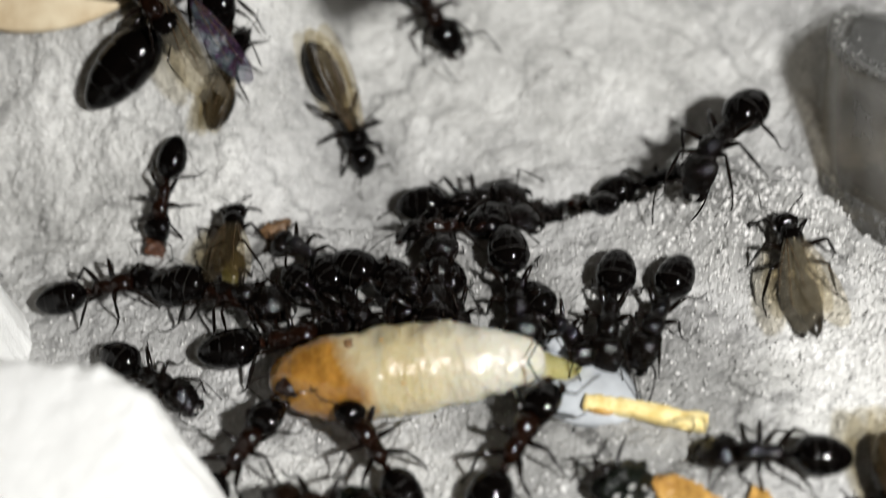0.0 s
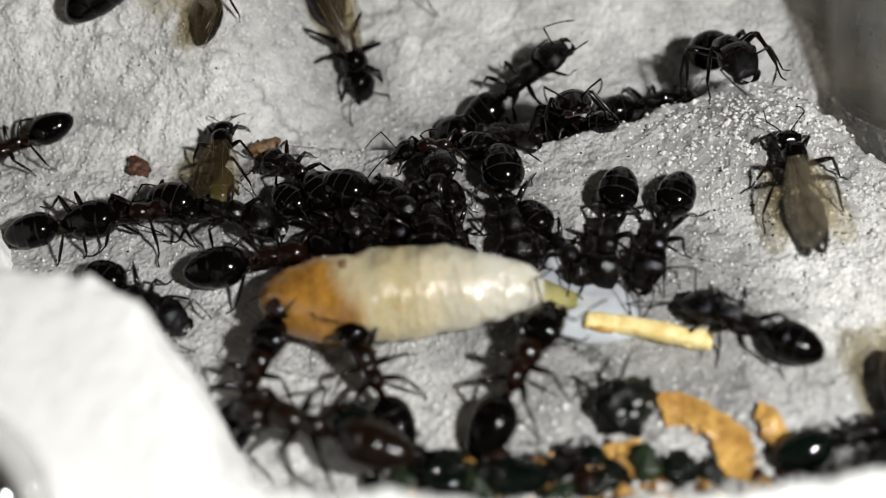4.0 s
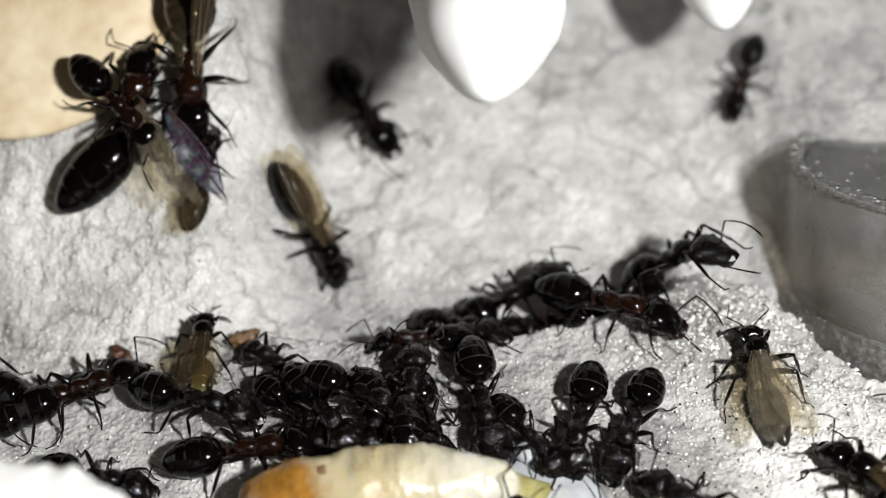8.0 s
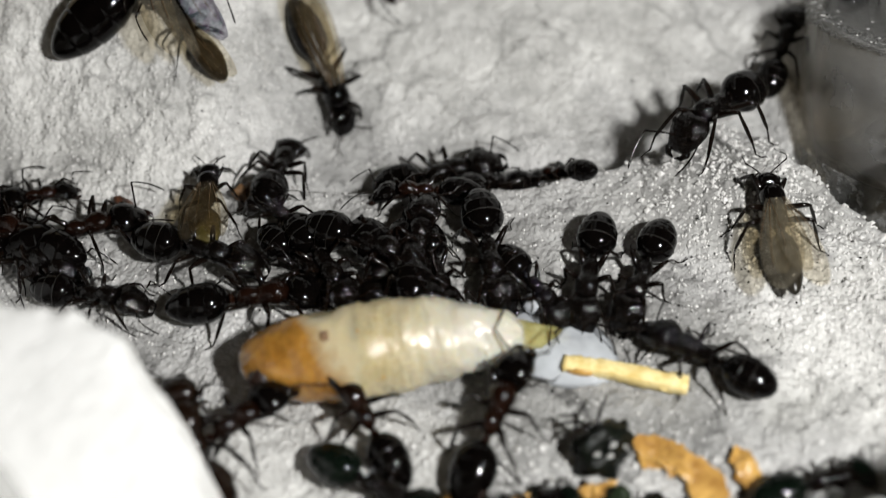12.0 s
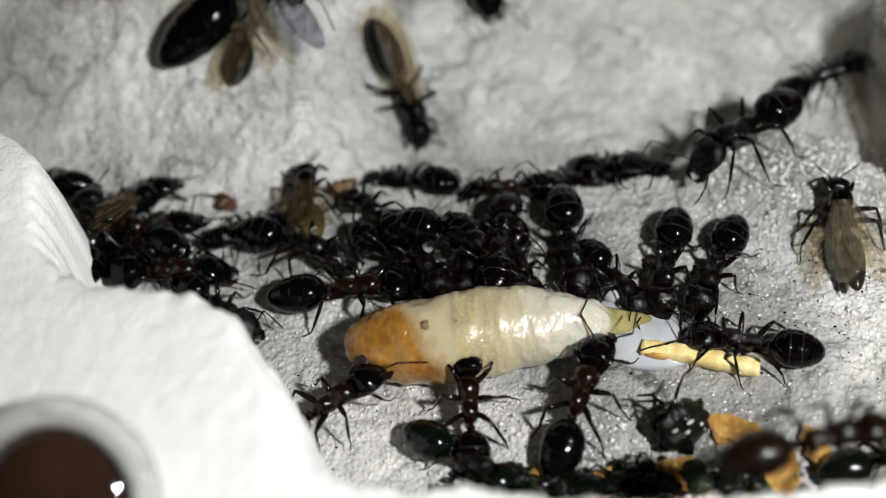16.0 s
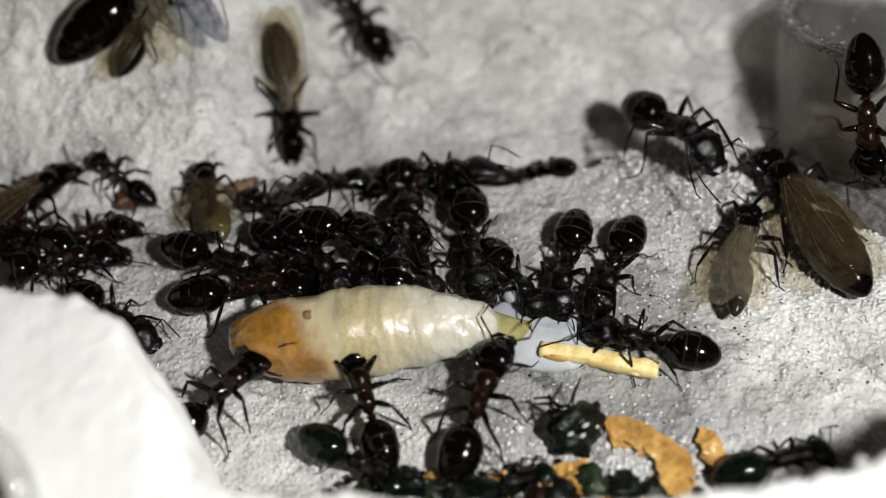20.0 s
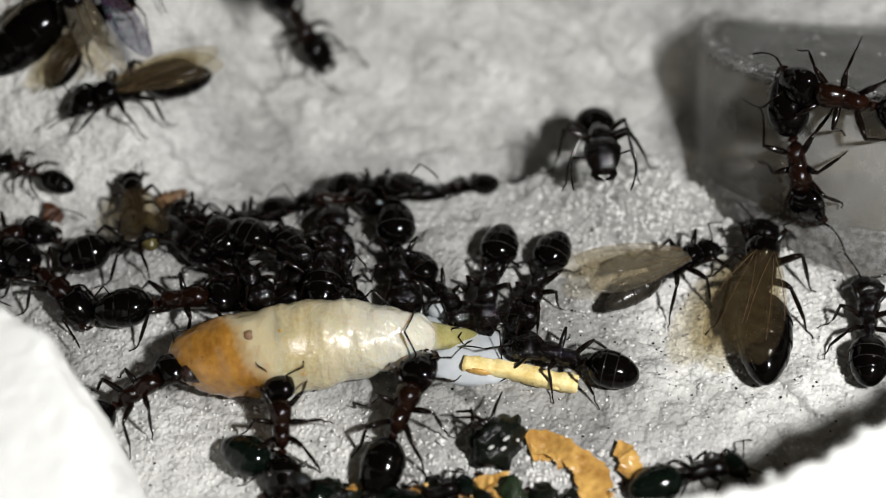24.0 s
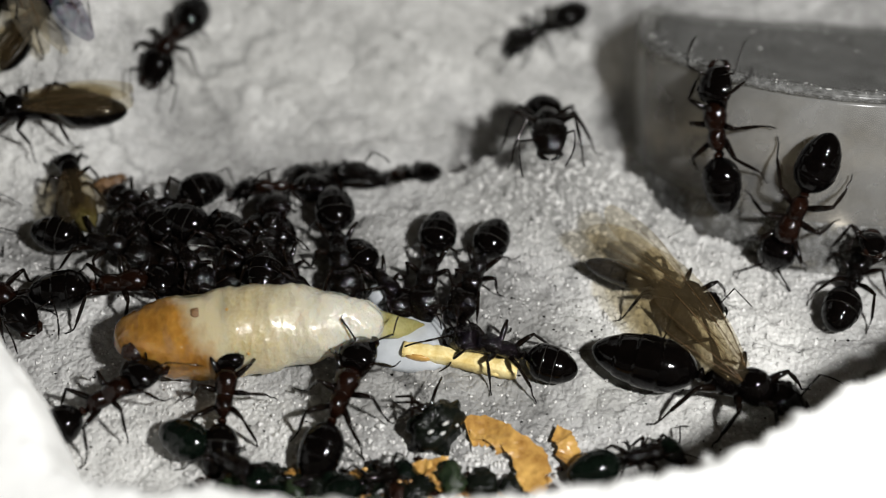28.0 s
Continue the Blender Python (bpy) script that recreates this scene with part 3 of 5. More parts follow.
    for side in (-1, 1):
        part("eye", egg(bmesh.new(), (0.72 * h, side * 0.82 * h, 0.24 * h), (0.2 * h, 0.12 * h, 0.19 * h), 10, 7), EYE, head)
        part("jaw", tube(bmesh.new(), [(1.62 * h, side * 0.42 * h, -0.3 * h), (1.9 * h, side * 0.5 * h, -0.36 * h), (2.14 * h, side * 0.34 * h, -0.4 * h), (2.24 * h, side * 0.04 * h, -0.44 * h)], [0.2 * h, 0.19 * h, 0.14 * h, 0.03 * h], 8), chest, head)
        part("feeler", antenna_mesh(rng, side, h), LIMB, head, "", place(1.4 * h, side * 0.32 * h, 0.22 * h))
        for where, x in (("front", 1.5), ("middle", 0.7), ("hind", -0.15)):
            (thigh, _), (shin, knee), (foot, ankle) = leg_pieces(rng, side, where, s * 1.02, spread * 0.9, (z0 - 0.28 * s) / (1.02 * s))
            leg = part("leg", thigh, LIMB, top, "", place(x * s, side * 0.34 * s, z0 - 0.28 * s))
            part("shin", shin, LIMB, leg, "", place(*knee))
            part("foot", foot, LIMB, leg, "", place(*ankle))
        if wings and side in wing_sides:
            wl, ww = wings[0] * s, wings[1] * s
            spread_out = right_open is not None and side < 0
            swing = right_open if spread_out else wing_open
            wl, ww = (5.2 * s, 1.5 * s) if spread_out else (wl, ww)
            w = part("wing", wing_mesh(wl, ww, side, -0.55 * s), SHEEN if spread_out else PALE_WING if kind in ("pale_male", "queen") else WING, top, "iridescent clear wing" if spread_out else "smoky translucent wing", place((2.5 if spread_out else 0.75) * s, side * (1.1 if spread_out else 0.4) * s, z0 + 0.62 * s * bulk, -side * 9, 10, side * -swing))
            for off, end in ((0.34, 0.6), (0.1, 0.8), (-0.25, 0.7)):
                pts = [(-wl * end * k / 6, side * ww * off * math.sin(1.4 * k / 6), -0.55 * s * (end * k / 6) ** 2 + 0.05) for k in range(7)]
                part("vein", tube(bmesh.new(), pts, [0.02 * s] * 5 + [0.016 * s, 0.008 * s], 5), VEIN, w)
            behind = hind_open if hind_open is not None else wing_open * 0.6
            part("hind_wing", wing_mesh(wl * (1.0 if hind_open is not None else 0.72), ww * 0.62, side, -0.5 * s), PALE_WING if kind in ("pale_male", "queen") else WING, top, "", place(0.25 * s, side * 0.45 * s, z0 + 0.6 * s * bulk, -side * 8, 8, side * -behind))
    return top


LIFT = {}


def on_ground(x, y, yaw, lift=0.0):
    """Standing at (x, y), facing yaw, its feet along the slope."""
    a, e = math.radians(yaw), 1.6
    c, s = math.cos(a), math.sin(a)
    along = (terrain(x + e * c, y + e * s) - terrain(x - e * c, y - e * s)) / (2 * e)
    across = (terrain(x - e * s, y + e * c) - terrain(x + e * s, y - e * c)) / (2 * e)
    z = (terrain(x, y) + terrain(x + e * c, y + e * s) + terrain(x - e * c, y - e * s)) / 3
    return place(x, y, z + 0.08 + lift, 0, 0, yaw) @ place(0, 0, 0, 0.4 * math.degrees(math.atan(across)), -math.degrees(math.atan(along)), 0)


def stance(ob, x, y, yaw, rear=0.0):
    """The pose of an ant whose middle is over (x, y); rear: degrees by which it rears up."""
    return on_ground(x, y, yaw, LIFT[ob.name] + 0.02 * rear) @ place(0, 0, 0, 0, -rear, 0) @ place(-MIDDLE[ob.name], 0, 0)


def put(ob, spot, lift=0.0):
    LIFT[ob.name] = lift
    ob.matrix_basis = stance(ob, *spot)
    return ob


def go(ob, rows):
    """Key a thing along the ground: rows of seconds, x, y and heading."""
    if rows[0][0] > 0:
        rows = [(0, *rows[0][1:])] + rows
    if rows[-1][0] < 28:
        rows = rows + [(28, *rows[-1][1:])]
    walk(ob, [(t, stance(ob, *spot)) for t, *spot in rows])
    stride(ob, rows)


def stride(ob, rows):
    """The legs of a walking ant swing by turns, three and three; the feelers sway."""
    rng = random.Random(len(ob.name) + round(rows[0][1] * 100))
    legs = [c for c in ob.children if c.name.startswith("leg")]
    keys = [(0.0, 0.0)]
    for (t0, x0, y0, *_), (t1, x1, y1, *_) in zip(rows, rows[1:]):
        far = math.hypot(x1 - x0, y1 - y0)
        n = min(24, int(far / 1.1)) if t1 - t0 < 3 else 0
        for k in range(n):
            keys.append((t0 + (t1 - t0) * (k + 0.5) / n, 1.0 if len(keys) % 2 else -1.0))
        if n:
            keys.append((t1, 0.0))
    keys = [k for i, k in enumerate(keys) if i == 0 or k[0] - keys[i - 1][0] > 0.04]
    if len(keys) > 2:
        keys.append((28.0, 0.0))
        for i, leg in enumerate(legs):
            base, turn = leg.matrix_basis.copy(), 13 if i in (0, 2, 4) else -13
            walk(leg, [(t, base @ place(0, 0, 0, 3 * k, 0, turn * k)) for t, k in keys if t < 28.0 or k == 0])
    sway_feelers(ob, rng)


def sway_feelers(ob, rng):
    for head in ob.children:
        if head.name.startswith("head"):
            for f in head.children:
                if f.name.startswith("feeler"):
                    base, times = f.matrix_basis.copy(), [0.0]
                    while times[-1] < 27.2:
                        times.append(round(times[-1] + rng.uniform(0.35, 0.9), 2))
                    walk(f, [(t, base @ place(0, 0, 0, rng.uniform(-8, 8), rng.uniform(-12, 10), rng.uniform(-16, 16))) for t in [*times, 28.0]])


def swing_wings(ob, rows):
    """The wings turn about their roots: rows of seconds and degrees."""
    for w in ob.children:
        if "wing" in w.name:
            base = w.matrix_basis.copy()
            root = Matrix.Translation(base.translation)
            rest = root.inverted() @ base
            walk(w, [(t, root @ place(0, 0, 0, 0, 0, k) @ rest) for t, k in rows])


def fidget(ob, spot, seed):
    """An ant that stays where it is, shifting its weight."""
    rng = random.Random(seed)
    x, y, yaw = spot
    rows, t = [], 0.0
    while t < 28.0:
        rows.append((t, x + rng.uniform(-0.12, 0.12), y + rng.uniform(-0.1, 0.1), yaw + rng.uniform(-2.5, 2.5)))
        t = round(t + rng.uniform(0.5, 1.3), 2)
    rows.append((28.0, x, y, yaw))
    walk(ob, [(t, stance(ob, *p)) for t, *p in rows])
    sway_feelers(ob, rng)


# ---- the grub on the floor ----
def build_grub():
    g = thing("grub", "plump cream insect grub with an amber head lying on plaster", "grub")
    rng = random.Random(8)

    def r(x):
        if x < -0.5:
            return 2.72 * max(0.0, 1 - ((-0.5 - x) / 8.82) ** 2.7) ** 0.5 + 0.03
        end = max(0.0, 1 - (max(0.0, x - 8.5) / 1.05) ** 2) ** 0.5
        return 2.75 * (1 - 0.63 * ((x + 0.5) / 10.0) ** 2.1) * (0.1 + 0.9 * end)

    def skin(x0, x1, n, grow, meet=-1.5):
        rings = []
        for q in range(n + 1):
            x = x0 + (x1 - x0) * q / n
            dip = grow * (1 - max(0.0, (x - meet) / 0.5)) if x < -0.3 and x0 < -5 else grow * (1 - max(0.0, (meet - x) / 0.5))
            f = r(x) + (dip if dip > 0 else 5 * dip)
            rings.append((x, 0.12 * math.sin(x * 0.5), 2.42, f, f * 0.94))
        bm = loft(bmesh.new(), rings, 48)
        mid = Vector((0, 0, 2.42))
        for v in bm.verts:
            out = Vector((0, v.co.y, v.co.z - mid.z))
            u = out.normalized()
            q = Vector((v.co.x, 2.2 * u.y, 2.2 * u.z))
            soft = min(1.0, max(0.0, (v.co.x + 3.5) / 2.5))
            bulge = soft * (0.2 * noise.noise(q * 0.55) + 0.11 * noise.noise(q * 1.2) + 0.06 * noise.noise(q * 2.6) + 0.02 * noise.noise(q * 6.0))
            bulge += (1 - soft) * (0.22 * noise.noise(q * 0.55) + 0.08 * noise.noise(q * 1.5) + 0.02 * noise.noise(q * 4.0))
            v.co += u * (bulge - 0.35 * max(0.0, -u.z - 0.55))
        return bm

    part("body", skin(-2.4, 9.54, 160, 0.012), CREAM, g, "soft cream folded body")
    part("head_shell", skin(-9.3, -0.6, 90, 0.012), AMBER, g, "glossy amber head shell")
    bm = egg(bmesh.new(), (-7.5, -0.95, 3.3), (1.15, 0.75, 0.65), 16, 10)
    for v in bm.verts:
        v.co += 0.4 * noise.noise(v.co * 1.6) * (v.co - Vector((-7.5, -0.95, 3.3)))
    part("bite_mark", bm, CHAR, g, "dark chewed wound")
    bm = egg(bmesh.new(), (-3.4, 0.6, 4.98), (0.42, 0.3, 0.09), 12, 8)
    for v in bm.verts:
        d = v.co - Vector((-3.4, 0.6, 4.98))
        v.co += 0.8 * noise.noise(v.co * 2.2) * Vector((d.x, d.y, 0))
    part("eye_spot", bm, CRUMB, g, "grey-brown eye spot")
    for k in range(3):
        x = rng.uniform(-2, 7)
        a = rng.uniform(-0.6, 0.9)
        part("pore", egg(bmesh.new(), (x, -r(x) * math.sin(a) * 0.99, 2.42 + 0.94 * r(x) * math.cos(a) * 0.99), (0.12, 0.1, 0.08), 8, 6), HUSK, g)
    part("tail_tip", loft(bmesh.new(), [(8.3, 0, 2.1, 0.95, 0.9), (9.2, 0.0, 1.8, 0.95, 0.75), (10.0, -0.05, 1.4, 0.86, 0.55), (11.0, -0.15, 1.0, 0.74, 0.36), (12.0, -0.2, 0.75, 0.6, 0.25), (12.7, -0.2, 0.6, 0.3, 0.14)], 18), SHEATH, g, "yellow-green tail tip")
    return g


grub = build_grub()
grub.matrix_basis = place(-8.7, -1.0, -0.15, 0, 0, 5)
grub.scale = (0.78, 0.89, 0.9)

def fluid_drop():
    """A shallow puddle with an uneven outline, thin at its edge."""
    bm = bmesh.new()
    rows = []
    for q in range(9):
        u = q / 8
        rows.append([bm.verts.new(((1 - u) * 3.6 * (1 + 0.2 * noise.noise((1.3 * math.cos(a), 1.3 * math.sin(a), 5))) * math.cos(a), (1 - u) * 2.3 * (1 + 0.2 * noise.noise((1.3 * math.cos(a), 1.3 * math.sin(a), 5))) * math.sin(a), 0.75 * (1 - (1 - u) ** 2) + 0.05 * noise.noise((3 * u, 2 * math.cos(a), 2 * math.sin(a))))) for a in (2 * math.pi * k / 40 for k in range(40))] if q < 8 else [bm.verts.new((0, 0, 0.75))])
    for r, w in zip(rows, rows[1:]):
        for k in range(40):
            bm.faces.new((r[k], r[(k + 1) % 40], w[(k + 1) % 40], w[k]) if len(w) > 1 else (r[k], r[(k + 1) % 40], w[0]))
    bm.faces.new(rows[0][::-1])
    return tagged(part("fluid_drop", bm, MILK), "milky translucent drop of fluid beside the grub", "fluid")


drop = fluid_drop()
drop.matrix_basis = place(0.1, -0.4, 0.0, 0, 0, -20)


def build_stick():
    rng = random.Random(5)
    bm = bmesh.new()
    rows = []
    for k in range(25):
        x = 7.2 * k / 24
        w, h = 0.46 + rng.uniform(-0.05, 0.05), 0.42 + rng.uniform(-0.04, 0.04)
        y = 0.12 * math.sin(x * 0.7) + rng.uniform(-0.02, 0.02)
        rows.append([bm.verts.new((x + rng.uniform(-0.03, 0.03), y + a * w, 0.42 + b * h)) for a, b in ((-1, -0.8), (-0.8, -1), (0.8, -1), (1, -0.8), (1, 0.75), (0.75, 1), (-0.75, 1), (-1, 0.75))])
    for r, s in zip(rows, rows[1:]):
        for k in range(8):
            bm.faces.new((r[k], r[(k + 1) % 8], s[(k + 1) % 8], s[k]))
    bm.faces.new(rows[0][::-1])
    bm.faces.new(rows[-1])
    s = tagged(part("straw_piece", bm, STRAW), "short yellow straw fragment with frayed edges", "straw")
    part("frayed_lump", egg(bmesh.new(), (5.9, -0.45, 0.3), (0.4, 0.2, 0.22), 8, 6), STRAW, s)
    part("frayed_lump", egg(bmesh.new(), (6.6, 0.35, 0.4), (0.5, 0.25, 0.3), 8, 6), STRAW, s)
    part("stain", egg(bmesh.new(), (1.0, -0.38, 0.5), (0.8, 0.16, 0.3), 8, 6), HUSK, s, "orange stain")
    return s


stick = build_stick()
stick.matrix_basis = place(0.5, -1.75, 0.0, 0, 0, -10)
stick.scale = (0.9, 0.95, 0.95)


# ---- clear plastic cup set into the slab ----
def ring_wall(bm, r0, r1, z0, z1, seg=64, lip=0.25):
    prof = [(r0, z0), (r0, z1 - lip), (r0 - lip * 0.4, z1), (r1 + lip * 0.4, z1), (r1, z1 - lip), (r1, z0)]
    rows = [[bm.verts.new((r * math.cos(2 * math.pi * k / seg), r * math.sin(2 * math.pi * k / seg), z)) for r, z in prof] for k in range(seg)]
    for k in range(seg):
        a, b = rows[k], rows[(k + 1) % seg]
        for q in range(len(prof)):
            bm.faces.new((a[q], b[q], b[(q + 1) % len(prof)], a[(q + 1) % len(prof)]))
    return bm


def disc(bm, r, z0, z1, seg=48, jag=0.0, squash=1.0):
    rng = random.Random(3)
    rows = []
    for rr, z in ((r * 0.96, z0), (r, z0 + (z1 - z0) * 0.3), (r, z0 + (z1 - z0) * 0.8), (r * 0.97, z1), (r * 0.6, z1 + 0.02)):
        rows.append([bm.verts.new(((rr + rng.uniform(-jag, jag)) * math.cos(2 * math.pi * k / seg), squash * (rr + rng.uniform(-jag, jag)) * math.sin(2 * math.pi * k / seg), z)) for k in range(seg)])
    for a, b in zip(rows, rows[1:]):
        for k in range(seg):
            bm.faces.new((a[k], a[(k + 1) % seg], b[(k + 1) % seg], b[k]))
    bm.faces.new(rows[0][::-1])
    bm.faces.new(rows[-1])
    return bm


cup = thing("plastic_cup", "grey scuffed clear plastic cup set into the plaster slab", "cup")
cup.matrix_basis = place(26.73, 15.94, -4.08, -27, 1.7, 0)
part("cup_wall", ring_wall(bmesh.new(), 11.95, 11.2, -3.0, 9.1, 96), ACRYL, cup, "streaked grey plastic wall")
part("cup_rim", ring_wall(bmesh.new(), 12.05, 10.9, 9.12, 9.6, 96), FROST, cup, "frosted scratched rim")
part("cup_lid", disc(bmesh.new(), 10.88, 9.0, 9.3, 96), LID, cup, "scuffed clear lid")
part("cup_floor", disc(bmesh.new(), 11.15, 1.7, 1.95, 96), ACRYL, cup, "thick clear floor")
part("cup_foot", ring_wall(bmesh.new(), 12.12, 11.97, -3.0, 1.7, 96, 0.1), FROST, cup, "thick rounded foot")


# Tiny white grains: specks on the lid, painted sparkle along the rim.
def speck_mesh():
    rng = random.Random(77)
    bm = bmesh.new()
    for k in range(150):
        a = rng.uniform(0, 2 * math.pi)
        on_rim = k < 100
        r, z = (rng.uniform(10.9, 12.0), 9.62) if on_rim else (10.7 * math.sqrt(rng.random()), 9.34)
        s = rng.uniform(0.02, 0.06) * (1.8 if rng.random() < 0.1 else 1)
        egg(bm, (r * math.cos(a), r * math.sin(a), z), (s * rng.uniform(0.8, 2.5), s, 0.03), 5, 4)
    return bm


part("scuff_marks", speck_mesh(), CRYSTAL, cup, "tiny white lid specks, and rim specks standing in for sparkle")

# ---- the other fixed things round the chamber ----
glass = thing("glass_tube", "clear glass tube end holding dark brown fluid", "tube")
glass.matrix_basis = place(-25.9, -18.2, 11.0, 38, 0, 0)
lip = bmesh.new()
rings = [[lip.verts.new(((4.35 + 0.75 * math.cos(b)) * math.cos(a), (4.35 + 0.75 * math.cos(b)) * math.sin(a), 0.2 + 1.0 * math.sin(b))) for b in (2 * math.pi * q / 14 for q in range(14))] for a in (2 * math.pi * k / 56 for k in range(56))]
for k in range(56):
    for q in range(14):
        lip.faces.new((rings[k][q], rings[(k + 1) % 56][q], rings[(k + 1) % 56][(q + 1) % 14], rings[k][(q + 1) % 14]))
part("tube_wall", lip, GLASS, glass, "clear thick rounded glass lip")
part("fluid", egg(bmesh.new(), (0, 0, 0.1), (3.7, 3.7, 1.25), 40, 18), HONEY, glass, "glossy dark brown fluid")

clay = tagged(part("clay_dish", disc(bmesh.new(), 10.0, 0.0, 0.9, 56, 0.06, 0.9), TAN), "smooth tan clay disc lying on the slab", "dish")
clay.matrix_basis = place(-32.2, 27.4, terrain(-32.2, 27.4) + 0.05, 35.5, 0, 6)


def peg(x, y, z, r, length, label):
    rings = [(-length, 0, 0, r * 1.25, r * 1.2), (-length * 0.5, 0, 0, r * 1.15, r * 1.1), (-length * 0.3, 0, 0, r * 1.05, r * 1.02)]
    rings += [(r * 2.8 * math.sin(a) - r * 2.8, 0, 0, r * math.cos(a) ** 1.25 + 0.02, r * math.cos(a) ** 1.25 + 0.02) for a in (math.pi / 2 * q / 12 for q in range(13))]
    ob = thing("plaster_peg", label, "peg", "white pegs")
    for name, some in (("shaft", rings[:4]), ("rounded_tip", rings[3:])):
        bm = loft(bmesh.new(), some, 32)
        for v in bm.verts:
            v.co += 0.25 * noise.noise(v.co * 0.3) * Vector((0, v.co.y, v.co.z)) * 0.5
        part(name, bm, PEG, ob)
    ob.matrix_basis = place(x, y, z, 0, 0, -90)
    return ob


peg(-2.9, 10.6, 18.6, 4.5, 52, "large smooth white rounded peg jutting from the back wall")
peg(11.1, 26.0, 10.6, 2.75, 36, "small smooth white rounded peg jutting from the back wall")


def back_wall():
    bm = bmesh.new()
    bmesh.ops.create_cube(bm, size=1.0, matrix=Matrix.Translation((0, 63.5, 14)) @ Matrix.Diagonal((150, 3, 44, 1)))
    bmesh.ops.bevel(bm, geom=bm.edges[:], offset=0.6, segments=2, affect="EDGES")
    return tagged(part("wall_north", bm, RIM), "plain white plaster wall behind the slab", "wall", kind="structure")


back_wall()


# ---- scraps on the floor ----
def lump(name, label, category, spot, r, material, seed, squash=0.75, group=""):
    rng = random.Random(seed)
    bm = egg(bmesh.new(), (0, 0, 0), (r, r * rng.uniform(0.6, 1.0), r * squash), 22, 16)
    for v in bm.verts:
        v.co *= 1 + 0.6 * noise.noise(v.co * (1.3 / r) + Vector((seed, 0, 0))) + 0.4 * noise.noise(v.co * (3.0 / r) + Vector((0, seed, 0)))
    ob = tagged(part(name, bm, material), label, category, group)
    ob.matrix_basis = place(spot[0], spot[1], terrain(*spot[:2]) + r * squash * 0.6, 0, 0, rng.uniform(0, 360))
    return ob


def husk(label, spot, inner, outer, a0, a1, seed, thick=0.1, yaw=0.0):
    """A torn, slightly buckled sector of flat husk."""
    rng = random.Random(seed)
    bm = bmesh.new()
    rows = []
    n, m = max(8, round(abs(a1 - a0) / 4)), 7
    for k in range(n + 1):
        a = math.radians(a0 + (a1 - a0) * k / n)
        out = 1.0 + 0.16 * noise.noise((a * 1.6, seed, 0)) + 0.09 * noise.noise((a * 6, seed, 4)) + rng.uniform(-0.02, 0.02)
        near = 1.0 + 0.16 * noise.noise((a * 2.2, seed, 8)) + rng.uniform(-0.03, 0.03)
        row = []
        for q in range(m + 1):
            r = inner * near + (outer * out - inner * near) * q / m
            z = 0.42 + 0.5 * (q / m - 0.5) * noise.noise((a * 1.3, seed, 2)) + 0.26 * noise.noise((r * 0.7, a * 1.6, seed)) + 0.07 * noise.noise((r * 2.6, a * 5, seed))
            row.append((r * math.cos(a), r * math.sin(a), max(0.15, z)))
        rows.append([bm.verts.new(p) for p in row] + [bm.verts.new((p[0], p[1], p[2] - thick)) for p in row[::-1]])
    for r, w in zip(rows, rows[1:]):
        for k in range(2 * m + 2):
            bm.faces.new((r[k], r[(k + 1) % (2 * m + 2)], w[(k + 1) % (2 * m + 2)], w[k]))
    bm.faces.new(rows[0][::-1])
    bm.faces.new(rows[-1])
    ob = tagged(part("husk_flake", bm, HUSK, smooth=False), label, "husk", "orange husks")
    ob.matrix_basis = place(*spot, terrain(*spot) + 0.02, 0, 0, yaw)
    return ob


husk("broad curved orange husk with torn edges", (4.9, -9.5), 1.75, 3.35, 108, -25, 1)
husk("small brown-orange husk chip", (8.4, -7.9), 0.5, 1.6, 140, 20, 2, yaw=-70)
husk("torn yellow-orange husk piece", (2.1, -10.4), 0.3, 1.6, 180, 0, 3)
husk("ragged yellow husk scrap", (2.9, -9.6), 0.2, 1.0, 300, 80, 4)
husk("small orange husk scrap", (-1.4, -10.3), 0.2, 0.9, 200, 20, 5)
husk("thin red-brown husk sliver", (4.5, -8.7), 1.2, 1.6, 100, 20, 6)
scrap = lump("black_scrap", "crumpled black insect remains with pale flecks", "remains", (2.35, -7.0), 1.5, MOSSY, 4, 0.9)
for k in range(5):
    rng = random.Random(40 + k)
    a, b = (rng.uniform(-1, 1), rng.uniform(0.2, 1.2), rng.uniform(0.6, 1.1)), (rng.uniform(-2.2, 2.2), rng.uniform(1.2, 2.4), rng.uniform(0.2, 1.2))
    d = Vector((rng.uniform(-1, 1), rng.uniform(-1, 0.3), rng.uniform(0.3, 1))).normalized()
    part("pale_fleck", egg(bmesh.new(), d * 1.3, (rng.uniform(0.1, 0.3), 0.1, 0.09), 5, 4), CRYSTAL, scrap, "pale fleck of plaster")
    part("plate", egg(bmesh.new(), Vector((d.y, d.x, 0.2)) * 1.0, (0.75, 0.6, 0.55), 10, 7), MOSSY, scrap)
    part("leg_stub", tube(bmesh.new(), [a, tuple((p + q) / 2 + 0.2 for p, q in zip(a, b)), b], [0.11, 0.1, 0.05]), LIMB, scrap)
for k, (x, y, r) in enumerate(((-0.8, -9.9, 1.0), (-3.6, -10.5, 1.2), (-6.2, -10.3, 1.0), (4.8, -10.2, 0.9), (0.7, -11.0, 0.8), (6.3, -10.2, 0.7))):
    lump("dark_scrap", "dark green-black lump of old remains", "remains", (x, y), r, MOSSY, 60 + k, 0.6, "dark remains by the rim")
